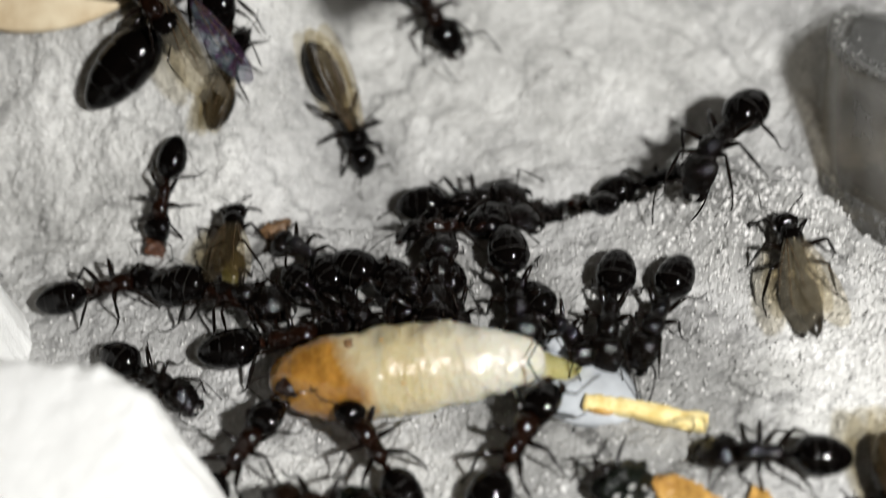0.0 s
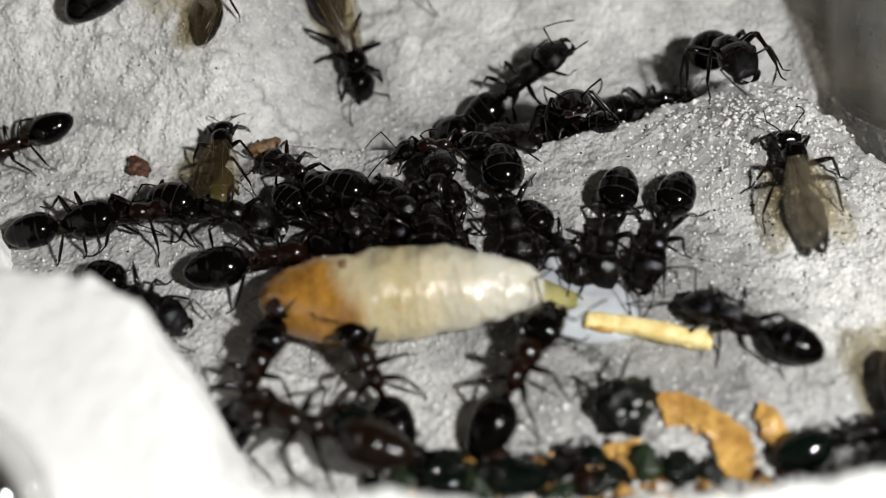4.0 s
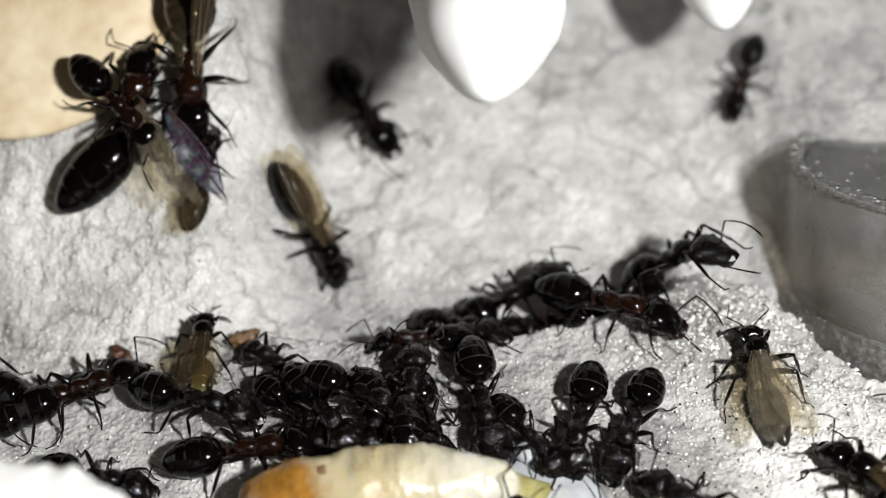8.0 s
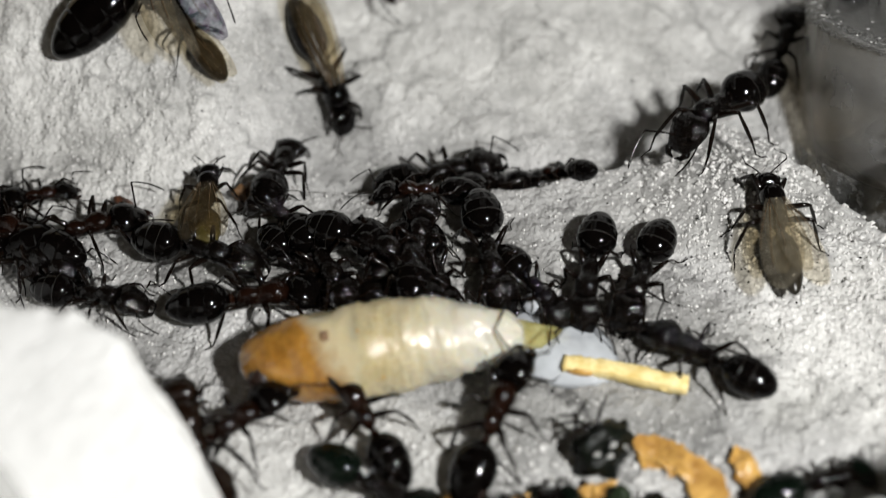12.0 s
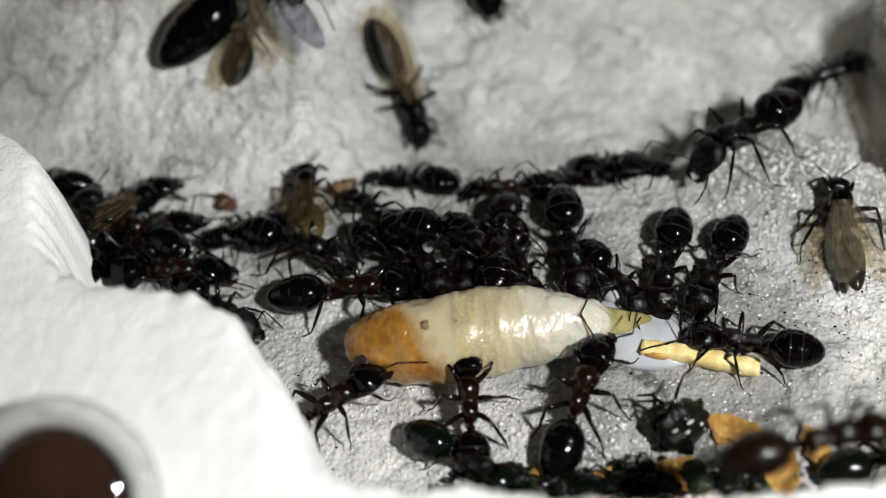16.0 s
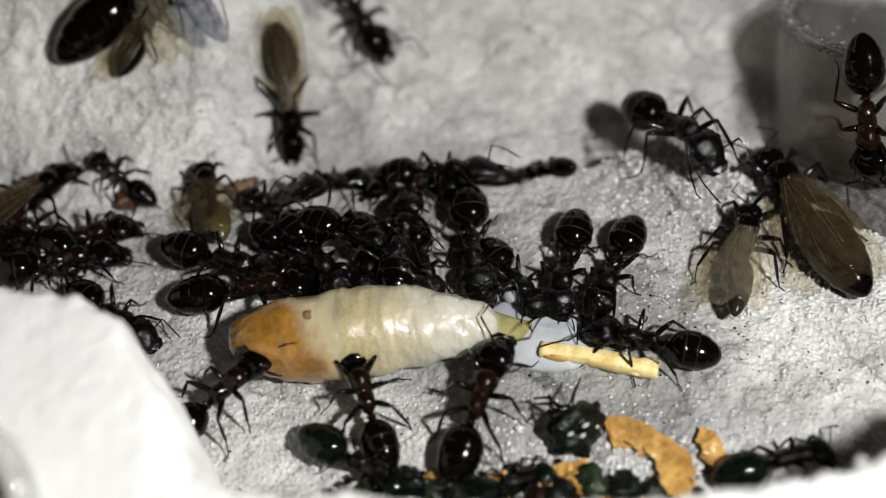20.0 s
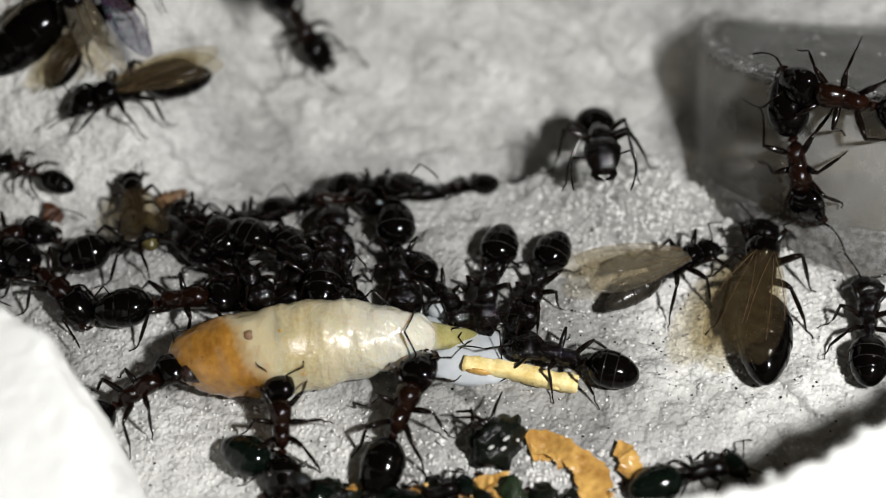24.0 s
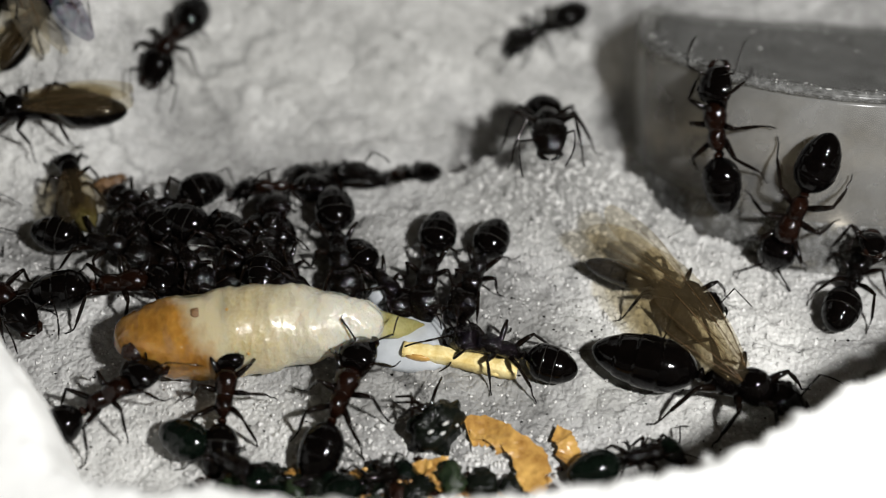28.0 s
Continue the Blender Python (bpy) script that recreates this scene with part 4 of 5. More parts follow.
for k in range(11):
    rng = random.Random(160 + k)
    lump("dark_scrap", "dark green-black lump of old remains", "remains", (-9.5 + 1.25 * k + rng.uniform(-0.4, 0.4), -11.2 + rng.uniform(-0.7, 1.5)), rng.uniform(0.55, 1.15), (MOSSY, GREENISH, CHAR)[k % 3], 160 + k, rng.uniform(0.5, 0.8), "dark remains by the rim")
for k in range(7):
    rng = random.Random(190 + k)
    lump("brown_scrap", "small yellow-brown crumb among the dark remains", "crumb", (-7.5 + 1.9 * k + rng.uniform(-0.6, 0.6), -10.6 + rng.uniform(-0.6, 0.9)), rng.uniform(0.3, 0.55), (CRUMB, HUSK)[k % 2], 190 + k, 0.7, "brown crumbs by the rim")
lump("red_crumb", "red-brown crumb of food on the plaster", "crumb", (-24.8, 9.1), 0.68, RUST, 9, 0.7)
lump("tan_crumb", "tan crumb lodged in the crevice", "crumb", (-10.9, 11.4), 0.45, CRUMB, 10, 0.7)
lump("tan_crumb", "tan crumb beside a winged ant", "crumb", (-17.6, 10.3), 0.85, CRUMB, 11, 0.6)
bead = tagged(part("clear_bead", egg(bmesh.new(), (0, 0, 0), (0.75, 0.65, 0.6), 14, 10), MILK), "small clear bead of fluid", "fluid")
bead.matrix_basis = place(-0.9, 2.1, 0.5)


def scatter(name, label, material, count, box, size, seed, keep):
    rng = random.Random(seed)
    verts, faces = [], []
    while count:
        x, y = rng.uniform(box[0], box[1]), rng.uniform(box[2], box[3])
        if rng.random() > keep(x, y):
            continue
        count -= 1
        r = size * rng.uniform(0.4, 1.2)
        z = terrain(x, y) + rough_ground(x, y) + r * 0.25
        b = len(verts)
        for q in range(6):
            d = [(1, 0, 0), (-1, 0, 0), (0, 1, 0), (0, -1, 0), (0, 0, 1), (0, 0, -1)][q]
            verts.append(tuple((p + r * e * rng.uniform(0.5, 1.2)) * MM for p, e in zip((x, y, z), d)))
        faces += [(b + i, b + j, b + k) for i, j, k in ((0, 2, 4), (2, 1, 4), (1, 3, 4), (3, 0, 4), (2, 0, 5), (1, 2, 5), (3, 1, 5), (0, 3, 5))]
    me = bpy.data.meshes.new(name)
    me.from_pydata(verts, [], faces)
    me.materials.append(material)
    return tagged(new(name, me), label, "grains", kind="stuff")


scatter("brown_litter", "torn yellow-brown and rusty flakes below the rim", HUSK, 170, (-9, 9, -12.5, -8), 0.34, 61, lambda x, y: math.exp(-((y + 10.6) / 1.1) ** 2))
scatter("dark_litter", "black and rusty bits of old remains below the rim", CHAR, 260, (-10, 12, -12.5, -8), 0.3, 62, lambda x, y: math.exp(-((y + 10.9) / 1.2) ** 2))
scatter("white_grains", "fine white plaster grains on the floor", CRYSTAL, 7000, (-36, 26, -14, 24), 0.13, 21,
        lambda x, y: 0.15 + 0.5 * math.exp(-(((x + 27) / 9) ** 2) - ((y - 15) / 6) ** 2) + math.exp(-(((x - 11) / 5) ** 2) - ((y - 8) / 4) ** 2) + math.exp(-(((x - 3) / 7) ** 2) - ((y + 9) / 2.4) ** 2) + 0.5 * math.exp(-(((x + 14) / 9) ** 2) - ((y + 7) / 3) ** 2))
scatter("ridge_crystals", "coarse glistening plaster crystals along the ridge", CRYSTAL, 900, (2, 26, -5, 16), 0.2, 27, lambda x, y: math.exp(-(((x - 11) / 5.5) ** 2) - ((y - 11.0) / 3) ** 2) + 0.6 * math.exp(-(((x - 18) / 5) ** 2) - ((y - 3.0) / 4) ** 2))
scatter("white_crumbs", "coarse white crumbs among the scraps", CRYSTAL, 200, (-4, 9, -12.5, -6.5), 0.26, 23, lambda x, y: math.exp(-(((x - 3.5) / 3) ** 2) - ((y + 9.5) / 1.3) ** 2) + 0.12)
scatter("dark_grains", "scattered tiny black grains on the plaster", DULL, 760, (-38, 26, -12, 28), 0.09, 22, lambda x, y: 0.35 + 0.6 * math.exp(-(((x - 10) / 8) ** 2) - ((y - 1) / 5) ** 2))

# ---- the ants ----
FED = "glossy black ant worker with pale gaster bands feeding at the grub"
WORK = "glossy black ant worker"
feed_a = put(ant("worker_ant", FED, "worker", 7.5, 1, 24, 4, 4, 0, spread=0.72), (2.0, 3.85, -100), 0)
feed_b = put(ant("worker_ant", FED, "worker", 7.2, 2, 22, -6, 4, 0, spread=0.72), (4.8, 3.7, -110), 0)
feed_c = put(ant("worker_ant", FED, "worker", 8.0, 3, 20, 10, 5, 0, spread=0.72), (-3.4, 5.25, -82), 0)
feed_d = put(ant("worker_ant", FED, "worker", 6.4, 4, 25, spread=0.72), (-0.9, 2.9, -55), 0)
put(ant("worker_ant", "curled black ant worker lying on the plaster", "worker", 6.2, 5, 40, 20, -35, 25), (-15.2, 7.9, 143), 0.1)
heap_a = put(ant("worker_ant", "black ant worker in a crowd beside the grub", "worker", 7.2, 6, 20, spread=0.72), (-12.5, 4.3, -56), 0.4)
heap_b = put(ant("worker_ant", "black ant worker climbing over others in a crowd", "worker", 7.6, 7, 15, spread=0.72), (-10.1, 5.0, -24), 0.9)
heap_c = put(ant("worker_ant", "dull black ant worker at the back of a crowd", "worker", 7.4, 8, 0, 0, spread=0.72), (-7.4, 5.0, 86), 0.5)
heap_d = put(ant("worker_ant", "black ant worker leaning on the grub", "worker", 7.8, 9, 25, spread=0.72), (-8.3, 3.7, -50), 0.5)
heap_g = put(ant("worker_ant", "black ant worker half buried in a crowd", "worker", 6.4, 62, 18, 12, spread=0.72), (-8.9, 4.6, -113), 0)
heap_e = put(ant("worker_ant", "black ant worker squeezed in a crowd", "worker", 6.6, 10, 14, spread=0.72), (-6.4, 4.1, -75), 0)
heap_j = put(ant("worker_ant", "black ant worker half buried in a crowd", "worker", 6.6, 65, 15, spread=0.72), (-13.9, 4.5, -45), 0)
nook_a = put(ant("worker_ant", "black ant worker crowded into the corner below the rim", "worker", 7.4, 71, 12), (-29.75, 4.86, -19))
nook_b = put(ant("worker_ant", "black ant worker crowded into the corner below the rim", "red", 7.6, 72, 15, 10), (-29.59, 6.09, 151), 0.3)
nook_c = put(ant("worker_ant", "black ant worker crowded into the corner below the rim", "worker", 7.0, 73, 18, -8), (-30.78, 6.02, -44))
neck_a = put(ant("worker_ant", "black ant worker with a red-brown thorax biting the grub", "red", 8.4, 11, 12), (-16.34, 1.78, 8))
neck_b = put(ant("worker_ant", WORK + " beside the grub", "worker", 7.6, 12, 10), (-19.6, 5.06, -16), 0.3)
front_g = put(ant("worker_ant", "small dark ant worker licking the grub", "small", 7.4, 13, 14), (-10.14, -5.24, 127))
front_h = put(ant("worker_ant", "black ant worker with a red-brown thorax gripping the grub", "red", 8.4, 14, 10), (-2.95, -5.24, 61), 0.2)
bite_i = put(ant("worker_ant", "dark ant worker biting the grub's head", "red", 7.6, 15, 5, 8), (-17.28, -5.74, 54), 0.3)
right_j = put(ant("worker_ant", "large glossy black ant worker beside the straw", "worker", 7.3, 16, 10, -10), (10.01, -5.18, 179))
alate_k = put(ant("winged_ant", "black winged ant with long clear grey wings", "pale_male", 8.0, 17, 12, wing_open=8, spread=1.15, stand=1.25), (12.18, 6.06, 98))
alate_l = put(ant("winged_ant", "small winged ant with pale amber wings", "amber_male", 6.4, 18, 15, wing_open=10, stand=1.5), (-19.6, 8.35, 95))
alate_m = put(ant("winged_ant", "winged ant with grey-brown wings on the slab", "male", 8.6, 19, 15, wing_open=2.5), (-14.97, 19.31, -59))
alate_n = put(ant("winged_ant", "winged ant beneath a winged queen", "male", 6.0, 20, 15, wing_open=2.5), (-20.24, 17.96, 70))
queen_a = put(ant("winged_queen", "large black winged queen ant with a pale clear wing", "queen", 11.4, 21, 10, 4, tail_yaw=-38, wing_open=32, hind_open=42, wing_sides=(-1,)), (-24.4, 20.0, 80))
queen_b = put(ant("winged_queen", "large red-brown winged queen ant with an iridescent wing", "slim_queen", 11.4, 22, 10, wing_open=10, right_open=-148), (-21.0, 24.7, -86), 0.4)
rider_q = put(ant("worker_ant", "black ant worker with a red-brown thorax standing on a queen", "red", 7.6, 23, 10), (-25.2, 20.5, -42), 2.0)
ridge_p = put(ant("worker_ant", "large black ant worker on the plaster ridge", "worker", 8.6, 24, 30, spread=1.2, stand=1.7), (9.04, 14.2, -122), 0.5)
crevice_r = put(ant("worker_ant", "black ant worker wedged in the crevice", "worker", 6.6, 25, 10), (-3.24, 11.57, -142))
crevice_s = put(ant("worker_ant", "small black ant worker wedged in the crevice", "small", 5.6, 26, 10), (0.8, 12.25, 148))
crevice_t = put(ant("worker_ant", "red-brown ant worker lying in the crevice", "red", 6.2, 27, 10), (-7.08, 9.76, -176), -0.3)
climb_s = put(ant("worker_ant", "black ant worker walking along the crevice", "worker", 7.4, 28, -5), (-6.75, 13.39, 3), 0.3)
walker_red = put(ant("worker_ant", "black ant worker with a bright red-brown thorax", "red", 8.8, 29, 10, stand=1.15), (-3.29, 11.33, -112))
chain_u = put(ant("worker_ant", "black ant worker in a file by the rim", "red", 7.2, 30, 10), (-27.03, 5.56, 14))
chain_v = put(ant("worker_ant", "black ant worker with red-brown legs by the rim", "red", 8.0, 31, 8), (-20.36, 4.99, -14))
walker_y = put(ant("worker_ant", "black ant worker walking on the slab", "red", 6.4, 32, 15), (-23.98, 12.29, -104))
rim_u = put(ant("worker_ant", "black ant worker in the shade of the rim", "worker", 6.6, 33, 10), (-23.2, -0.23, -32))
brown_z = put(ant("worker_ant", "large brown ant worker", "brown", 9.0, 34, 5), (-10.96, -9.58, 164), 1.2)
brown_y = put(ant("worker_ant", "dark brown ant worker climbing along the rim", "brown", 8.0, 85, 5), (36, 1, -160), 7.6)
top_t = put(ant("worker_ant", "black ant worker with a red-brown thorax on the slab", "red", 8.0, 35, 15, 15), (-9.61, 27.24, -62))
top_w = put(ant("worker_ant", "small dark ant worker walking on the slab", "small", 6.2, 36, 5), (13.03, 34.14, -118))
shade_w = put(ant("worker_ant", "black ant worker in the cup's shadow", "worker", 6.4, 37, 10), (9.7, 16.79, -58))
alate_o = put(ant("winged_ant", "brown-winged ant passing by the rim", "male", 9.0, 38, 10, wing_open=2.5), (16.11, -8.66, -82))
queen_o = put(ant("winged_queen", "large black winged queen ant with smoky wings", "gyne", 11.4, 39, 12, wing_open=5), (24.43, 0.51, 130))
corner_y = put(ant("worker_ant", "small dark ant worker walking below the plastic cup", "red", 6.6, 81, 10), (33.0, 5.5, -150), 2.2)
corner_x = put(ant("worker_ant", "black ant worker at the corner of the chamber", "worker", 7.4, 40, 10), (22.02, -0.33, 84))
pass_z = put(ant("worker_ant", "black ant worker squeezing past the crowd", "worker", 7.2, 41, 10), (-4.87, 11.78, -32), 0.3)
alate_v = put(ant("winged_ant", "winged ant with brown wings in the crowd by the rim", "male", 8.4, 42, 10, wing_open=2.5), (-31.28, 6.42, 38))
small_v = put(ant("worker_ant", "small black ant worker on the plaster", "small", 5.2, 43, 10), (-23.09, 6.53, 23))
tall_v = put(ant("worker_ant", "black ant worker climbing the rim", "worker", 7.4, 44, 0), (-32.34, 6.73, 112), 1.2)
put(ant("dead_ant", "dull dark ant lying among the scraps", "dead", 7.2, 45, 30, tail_pitch=-4, spread=0.6), (-9.0, -9.2, -31))
put(ant("dead_ant", "dusty dark ant lying below the rim", "dead", 6.6, 46, 30, spread=0.6), (12.6, -8.9, 17))
put(ant("dead_ant", "green-black dead ant among the scraps", "dead", 5.4, 47, 25), (-1.06, -10.35, 22))
put(ant("dead_ant", "small dead ant below the rim", "dead", 5.0, 48, 25), (-4.93, -10.73, 19))
tube_x = ant("worker_ant", "black ant worker with a red-brown thorax on the plastic cup", "red", 8.4, 49, 10)
tube_y = ant("worker_ant", "large black ant worker with a red thorax on the plastic cup", "red", 8.8, 50, 10)


def motions():
    """Every moving thing: seconds, place on the ground and heading."""
    go(neck_b, [(15.5, -19.6, 5.06, -16), (16, -19.56, 5, -19), (17, -18.41, 3.99, -11), (18, -17.82, 3.74, -15), (20, -17.79, 3.8, -19), (20.5, -17.83, 3.69, -17), (22.5, -21.49, 4.5, -20), (23, -21.1, 4.6, -18), (24, -19.43, 5.97, 21), (25, -19.45, 5.35, 9), (26, -20.28, 5.91, 5), (27, -18.14, 5.61, -7), (28, -17.44, 4.78, -15)])
    go(front_g, [(0, -10.14, -5.24, 127, 21), (1, -10.2, -5.34, 121, 21), (2, -9.92, -5.59, 125, 21), (5, -10.17, -5.71, 114, 21), (6, -9.58, -5.78, 113, 21), (7, -8.86, -5.71, 113, 21), (12, -9.53, -5.63, 125, 21), (12.5, -8.92, -6.55, 101, 21), (13, -9.09, -6.56, 97, 21), (16, -8.66, -6.57, 95, 21), (17, -8.6, -6.31, 89, 21), (18, -8.61, -6.13, 100, 21), (19, -8.79, -5.73, 111, 21), (20, -8.69, -5.76, 111, 21), (23, -8.76, -6.94, 91, 21), (24, -9.01, -7.08, 96, 21), (25, -8.93, -6.67, 90, 21), (26, -8.81, -6.52, 103, 21), (27, -8.7, -6.76, 90, 21), (28, -8.88, -6.15, 87, 21)])
    go(front_h, [(0, -2.95, -5.24, 61, 15), (5, -2.87, -5.8, 63, 15), (12.5, -2.97, -5.95, 69, 15), (20, -2.72, -6.1, 71, 15), (28, -2.76, -6.15, 71, 15)])
    go(bite_i, [(0, -17.28, -5.74, 54, 13), (1, -16.58, -6.56, 69, 13), (2, -16.6, -6.43, 68, 13), (5, -15.98, -5.73, 71, 13), (6, -17.09, -4.78, 58, 13), (7, -16.89, -3.65, 21, 13), (12, -16.23, -6.53, 32, 13), (12.5, -16.43, -5.55, 26, 13), (13, -17.46, -5.26, 63, 13), (16, -16.37, -6.61, 31, 13), (17, -15.71, -7.31, 36, 13), (18, -16.17, -6.41, 46, 13), (19, -16.61, -5.72, 53, 13), (20, -16.43, -5.57, 42, 13), (23, -17.79, -5.45, 62, 13), (24, -17.3, -5.01, 32, 13), (25, -15.86, -5.98, 29, 13), (26, -15.92, -6.39, 16, 13), (27, -15.76, -6.73, 13, 13), (28, -15.44, -6.38, 31, 13)])
    go(right_j, [(0, 10.01, -5.18, 179), (0.3, 9.58, -4.84, 165), (1, 9.56, -5.08, 161), (2, 9.74, -5.14, 175), (2.5, 9.82, -5.03, 177), (4.5, 8.52, -2.1, 147), (5, 8.57, -2.22, 146), (6, 8.24, -2.08, 146), (7, 8.08, -1.9, 148), (12.5, 7.77, -1.64, 150), (13, 7.53, -1.25, 149), (16, 6.5, -1.85, 173), (17, 6.52, -2.15, 171), (20, 6.46, -1.59, 167), (28, 6.44, -2.22, 162)])
    go(alate_k, [(5, 12.18, 6.06, 98), (12.5, 12.27, 6.5, 96), (13, 12.14, 6.26, 94), (16, 12.23, 5.98, 93), (17, 12, 4.42, 80), (18, 12, 4.49, 80), (19, 11.91, 4.36, 80), (20, 11.88, 4.12, 79), (20.5, 11.77, 4.06, 78), (22.5, 10.41, 3.63, 28), (23, 10.96, 3.56, 42), (24, 11.98, 3.99, 35), (25, 12.31, 4.79, 28), (26, 14.31, 3.89, 14), (27, 15.52, 2.81, -2), (28, 14.88, 2.44, -23)])
    go(alate_l, [(5, -19.6, 8.35, 95), (12, -19.47, 8.3, 96), (20, -19.09, 8.44, 109), (28, -19.2, 8.76, 112)])
    go(alate_m, [(0, -14.97, 19.31, -59), (1, -14.55, 18.94, -62), (2, -14.81, 18.83, -67), (5, -14.19, 19.54, -58), (6, -14.82, 18.95, -51), (8, -14.99, 19.03, -50), (10, -15.65, 18.77, -53), (11, -15.01, 19, -54), (12, -14.59, 19.98, -61), (13, -15.17, 18.7, -53), (16, -15.19, 18.78, -59), (17, -15.86, 17.74, -76), (18, -15.58, 17.34, -69), (19, -14.3, 18.13, -50), (20, -16.02, 17.49, -80), (20.5, -17.1, 16.81, -99), (22.5, -20.15, 15.23, -141), (23, -18.86, 15.97, -129), (24, -19.82, 15.92, -156), (25, -20.63, 14.13, -170), (26, -21.12, 13.1, -152), (27, -20.6, 13.3, -146), (28, -21.3, 13.75, -174)])
    go(alate_n, [(5, -20.24, 17.96, 70), (8, -20.25, 18.4, 75), (10, -21.23, 18.05, 108), (12.5, -21.09, 17.85, 136), (14.75, -22.43, 18.0, 98), (17, -23.77, 18.15, 59), (28, -22.48, 18.07, 53)])
    go(ridge_p, [(0, 9.04, 14.2, -122), (1, 9.4, 14.2, -86), (2, 8.03, 14.09, -145), (2.5, 8.46, 14.2, -132), (4.5, 9.09, 13.97, -67, 15), (5, 9.14, 13.8, -67, 18), (6, 9, 14.15, -38, 18), (7, 8.73, 14.0, -96, 18), (7.5, 8.9, 14.1, -62, 16), (8, 9.07, 14.2, -30, 12), (9, 9.9, 14.2, -24, 11), (10, 9.6, 14.4, -6, 10), (10.33, 9.5, 14.0, -40, 9), (10.67, 9.28, 13.65, -86, 9), (11, 9.02, 13.37, -137, 9), (12, 9.29, 13.71, -129, 8), (12.5, 9.45, 14.2, -137, 7), (13, 8.81, 14.2, -151, 7), (15.5, 7, 13.13, -150, 4), (16, 6.91, 12.35, -139, 3), (17, 6.24, 11.48, -139, 2), (18, 7.06, 11.28, -120, 1), (19, 7.12, 11.98, -133), (19.5, 7.85, 11.98, -94, 4), (20, 8.57, 11.99, -55, 8), (20.5, 8.27, 12.18, -59, 8), (22.5, 7.15, 12.82, -48, 10), (23, 8.2, 12.64, -20, 10), (24, 8.55, 11.99, -88, 24), (25, 8.16, 11.99, -92, 24), (26, 8.03, 12.47, -92, 24), (27, 8.22, 12.39, -92, 24), (28, 8.95, 12.46, -90, 24)])
    go(climb_s, [(0, -6.75, 13.39, 3), (0.5, -8.25, 11.53, 27), (1, -8.28, 11.21, 45), (2, -4.69, 14.02, 11), (2.5, -3.77, 14.82, 12), (4.5, -2.71, 15.48, 35, 22), (5, -2.32, 15.51, 31, 23), (6, -1.85, 15.18, 27, 26), (7, -2.18, 15.98, 41, 28), (8, -1.64, 14.46, 23, 12), (9, 1.1, 14.7, 20), (9.5, 0.35, 14, 18), (10, -2.28, 13.21, 12), (11, -4.33, 12.7, 7), (12, -6.75, 12.91, 12), (12.5, -5.35, 11.52, -44), (13, -4.01, 13.22, 4), (13.5, -3.07, 11.91, -20), (15.5, -0.99, 11.95, -29), (16, -0.97, 12.18, -39), (16.33, -1.77, 11.76, 21), (16.67, -2.56, 11.35, 81), (17, -3.36, 10.93, 140), (17.5, -4.49, 11.29, 94), (18, -5.61, 11.64, 48), (19, -5.7, 10.3, 2), (28, -4.27, 11.64, -31)])
    go(chain_u, [(0, -27.03, 5.56, 14), (1, -27.02, 5.19, 16), (2, -27.05, 5.28, 13), (2.5, -26.96, 5.24, 13), (4.5, -27.61, 4.53, 17), (5, -27.6, 5.72, 22), (6, -28.55, 6.18, 13), (7, -28.38, 5.74, 19), (8, -28.41, 4.97, 30), (9, -28.94, 5.39, 37), (10, -29.27, 5.15, 38), (11, -30.65, 5.42, 25), (12.5, -32.23, 6.52, 16), (13, -32.13, 7.04, 37), (15.5, -30.08, 5.03, 41), (17, -26.86, 5.94, 25), (18, -26.66, 5.54, 16), (19, -26.84, 5.41, 20), (20, -26.76, 5.56, 20), (22.5, -29.01, 3.3, 31), (23, -27.21, 6.38, 10), (25, -27.94, 6.28, 17), (28, -27.53, 6.17, 17)])
    go(chain_v, [(0, -20.36, 4.99, -14), (1, -20.8, 5.45, 6), (2, -20.91, 5.67, 12), (2.5, -21.5, 5.71, 9), (4.5, -24.28, 4.49, 6), (5, -24.36, 4.09, 5), (6, -25.93, 4.87, 13), (7, -25.69, 4.87, 6), (8, -26.44, 5.89, 25), (9, -26.44, 5.92, 31), (10, -26.56, 5.84, 31), (11, -26.82, 6.79, 22), (12, -26.89, 6.55, 20), (12.5, -26.87, 7.19, 7), (13, -27.12, 3.39, 3), (15.5, -27.6, 2.87, 0), (16, -27.41, 3.04, 1), (17, -26.96, 2.73, -4), (18, -27.25, 2.97, 3), (19, -24.98, 3.59, 1), (20, -27.74, 3.77, 12), (22.5, -25.38, 1.51, -31), (23, -24.1, 2.65, -36), (24, -23.88, 3.44, -42), (25, -24.19, 2.23, -47), (28, -23.09, 1.89, -45)])
    go(walker_y, [(0, -23.98, 12.29, -104), (1, -24.97, 12.39, -146), (2, -25.55, 10.32, -117), (2.5, -25.95, 10.78, -131), (4.5, -32.97, 10.27, -156), (5, -33.71, 10.75, -159), (6, -36.74, 10.21, -172), (28, -35.77, 10, -178)])
    go(rim_u, [(5, -23.2, -0.23, -32), (8, -24.36, 0.13, -14), (12.5, -25.22, 2.34, -10), (16, -23.87, 0.77, -37), (17, -23.5, 0.45, -31), (18, -23.26, 0.52, -38), (20, -23.74, 0.25, -35), (23, -29.03, -1.05, -54), (28, -27.43, -1.8, -51)])
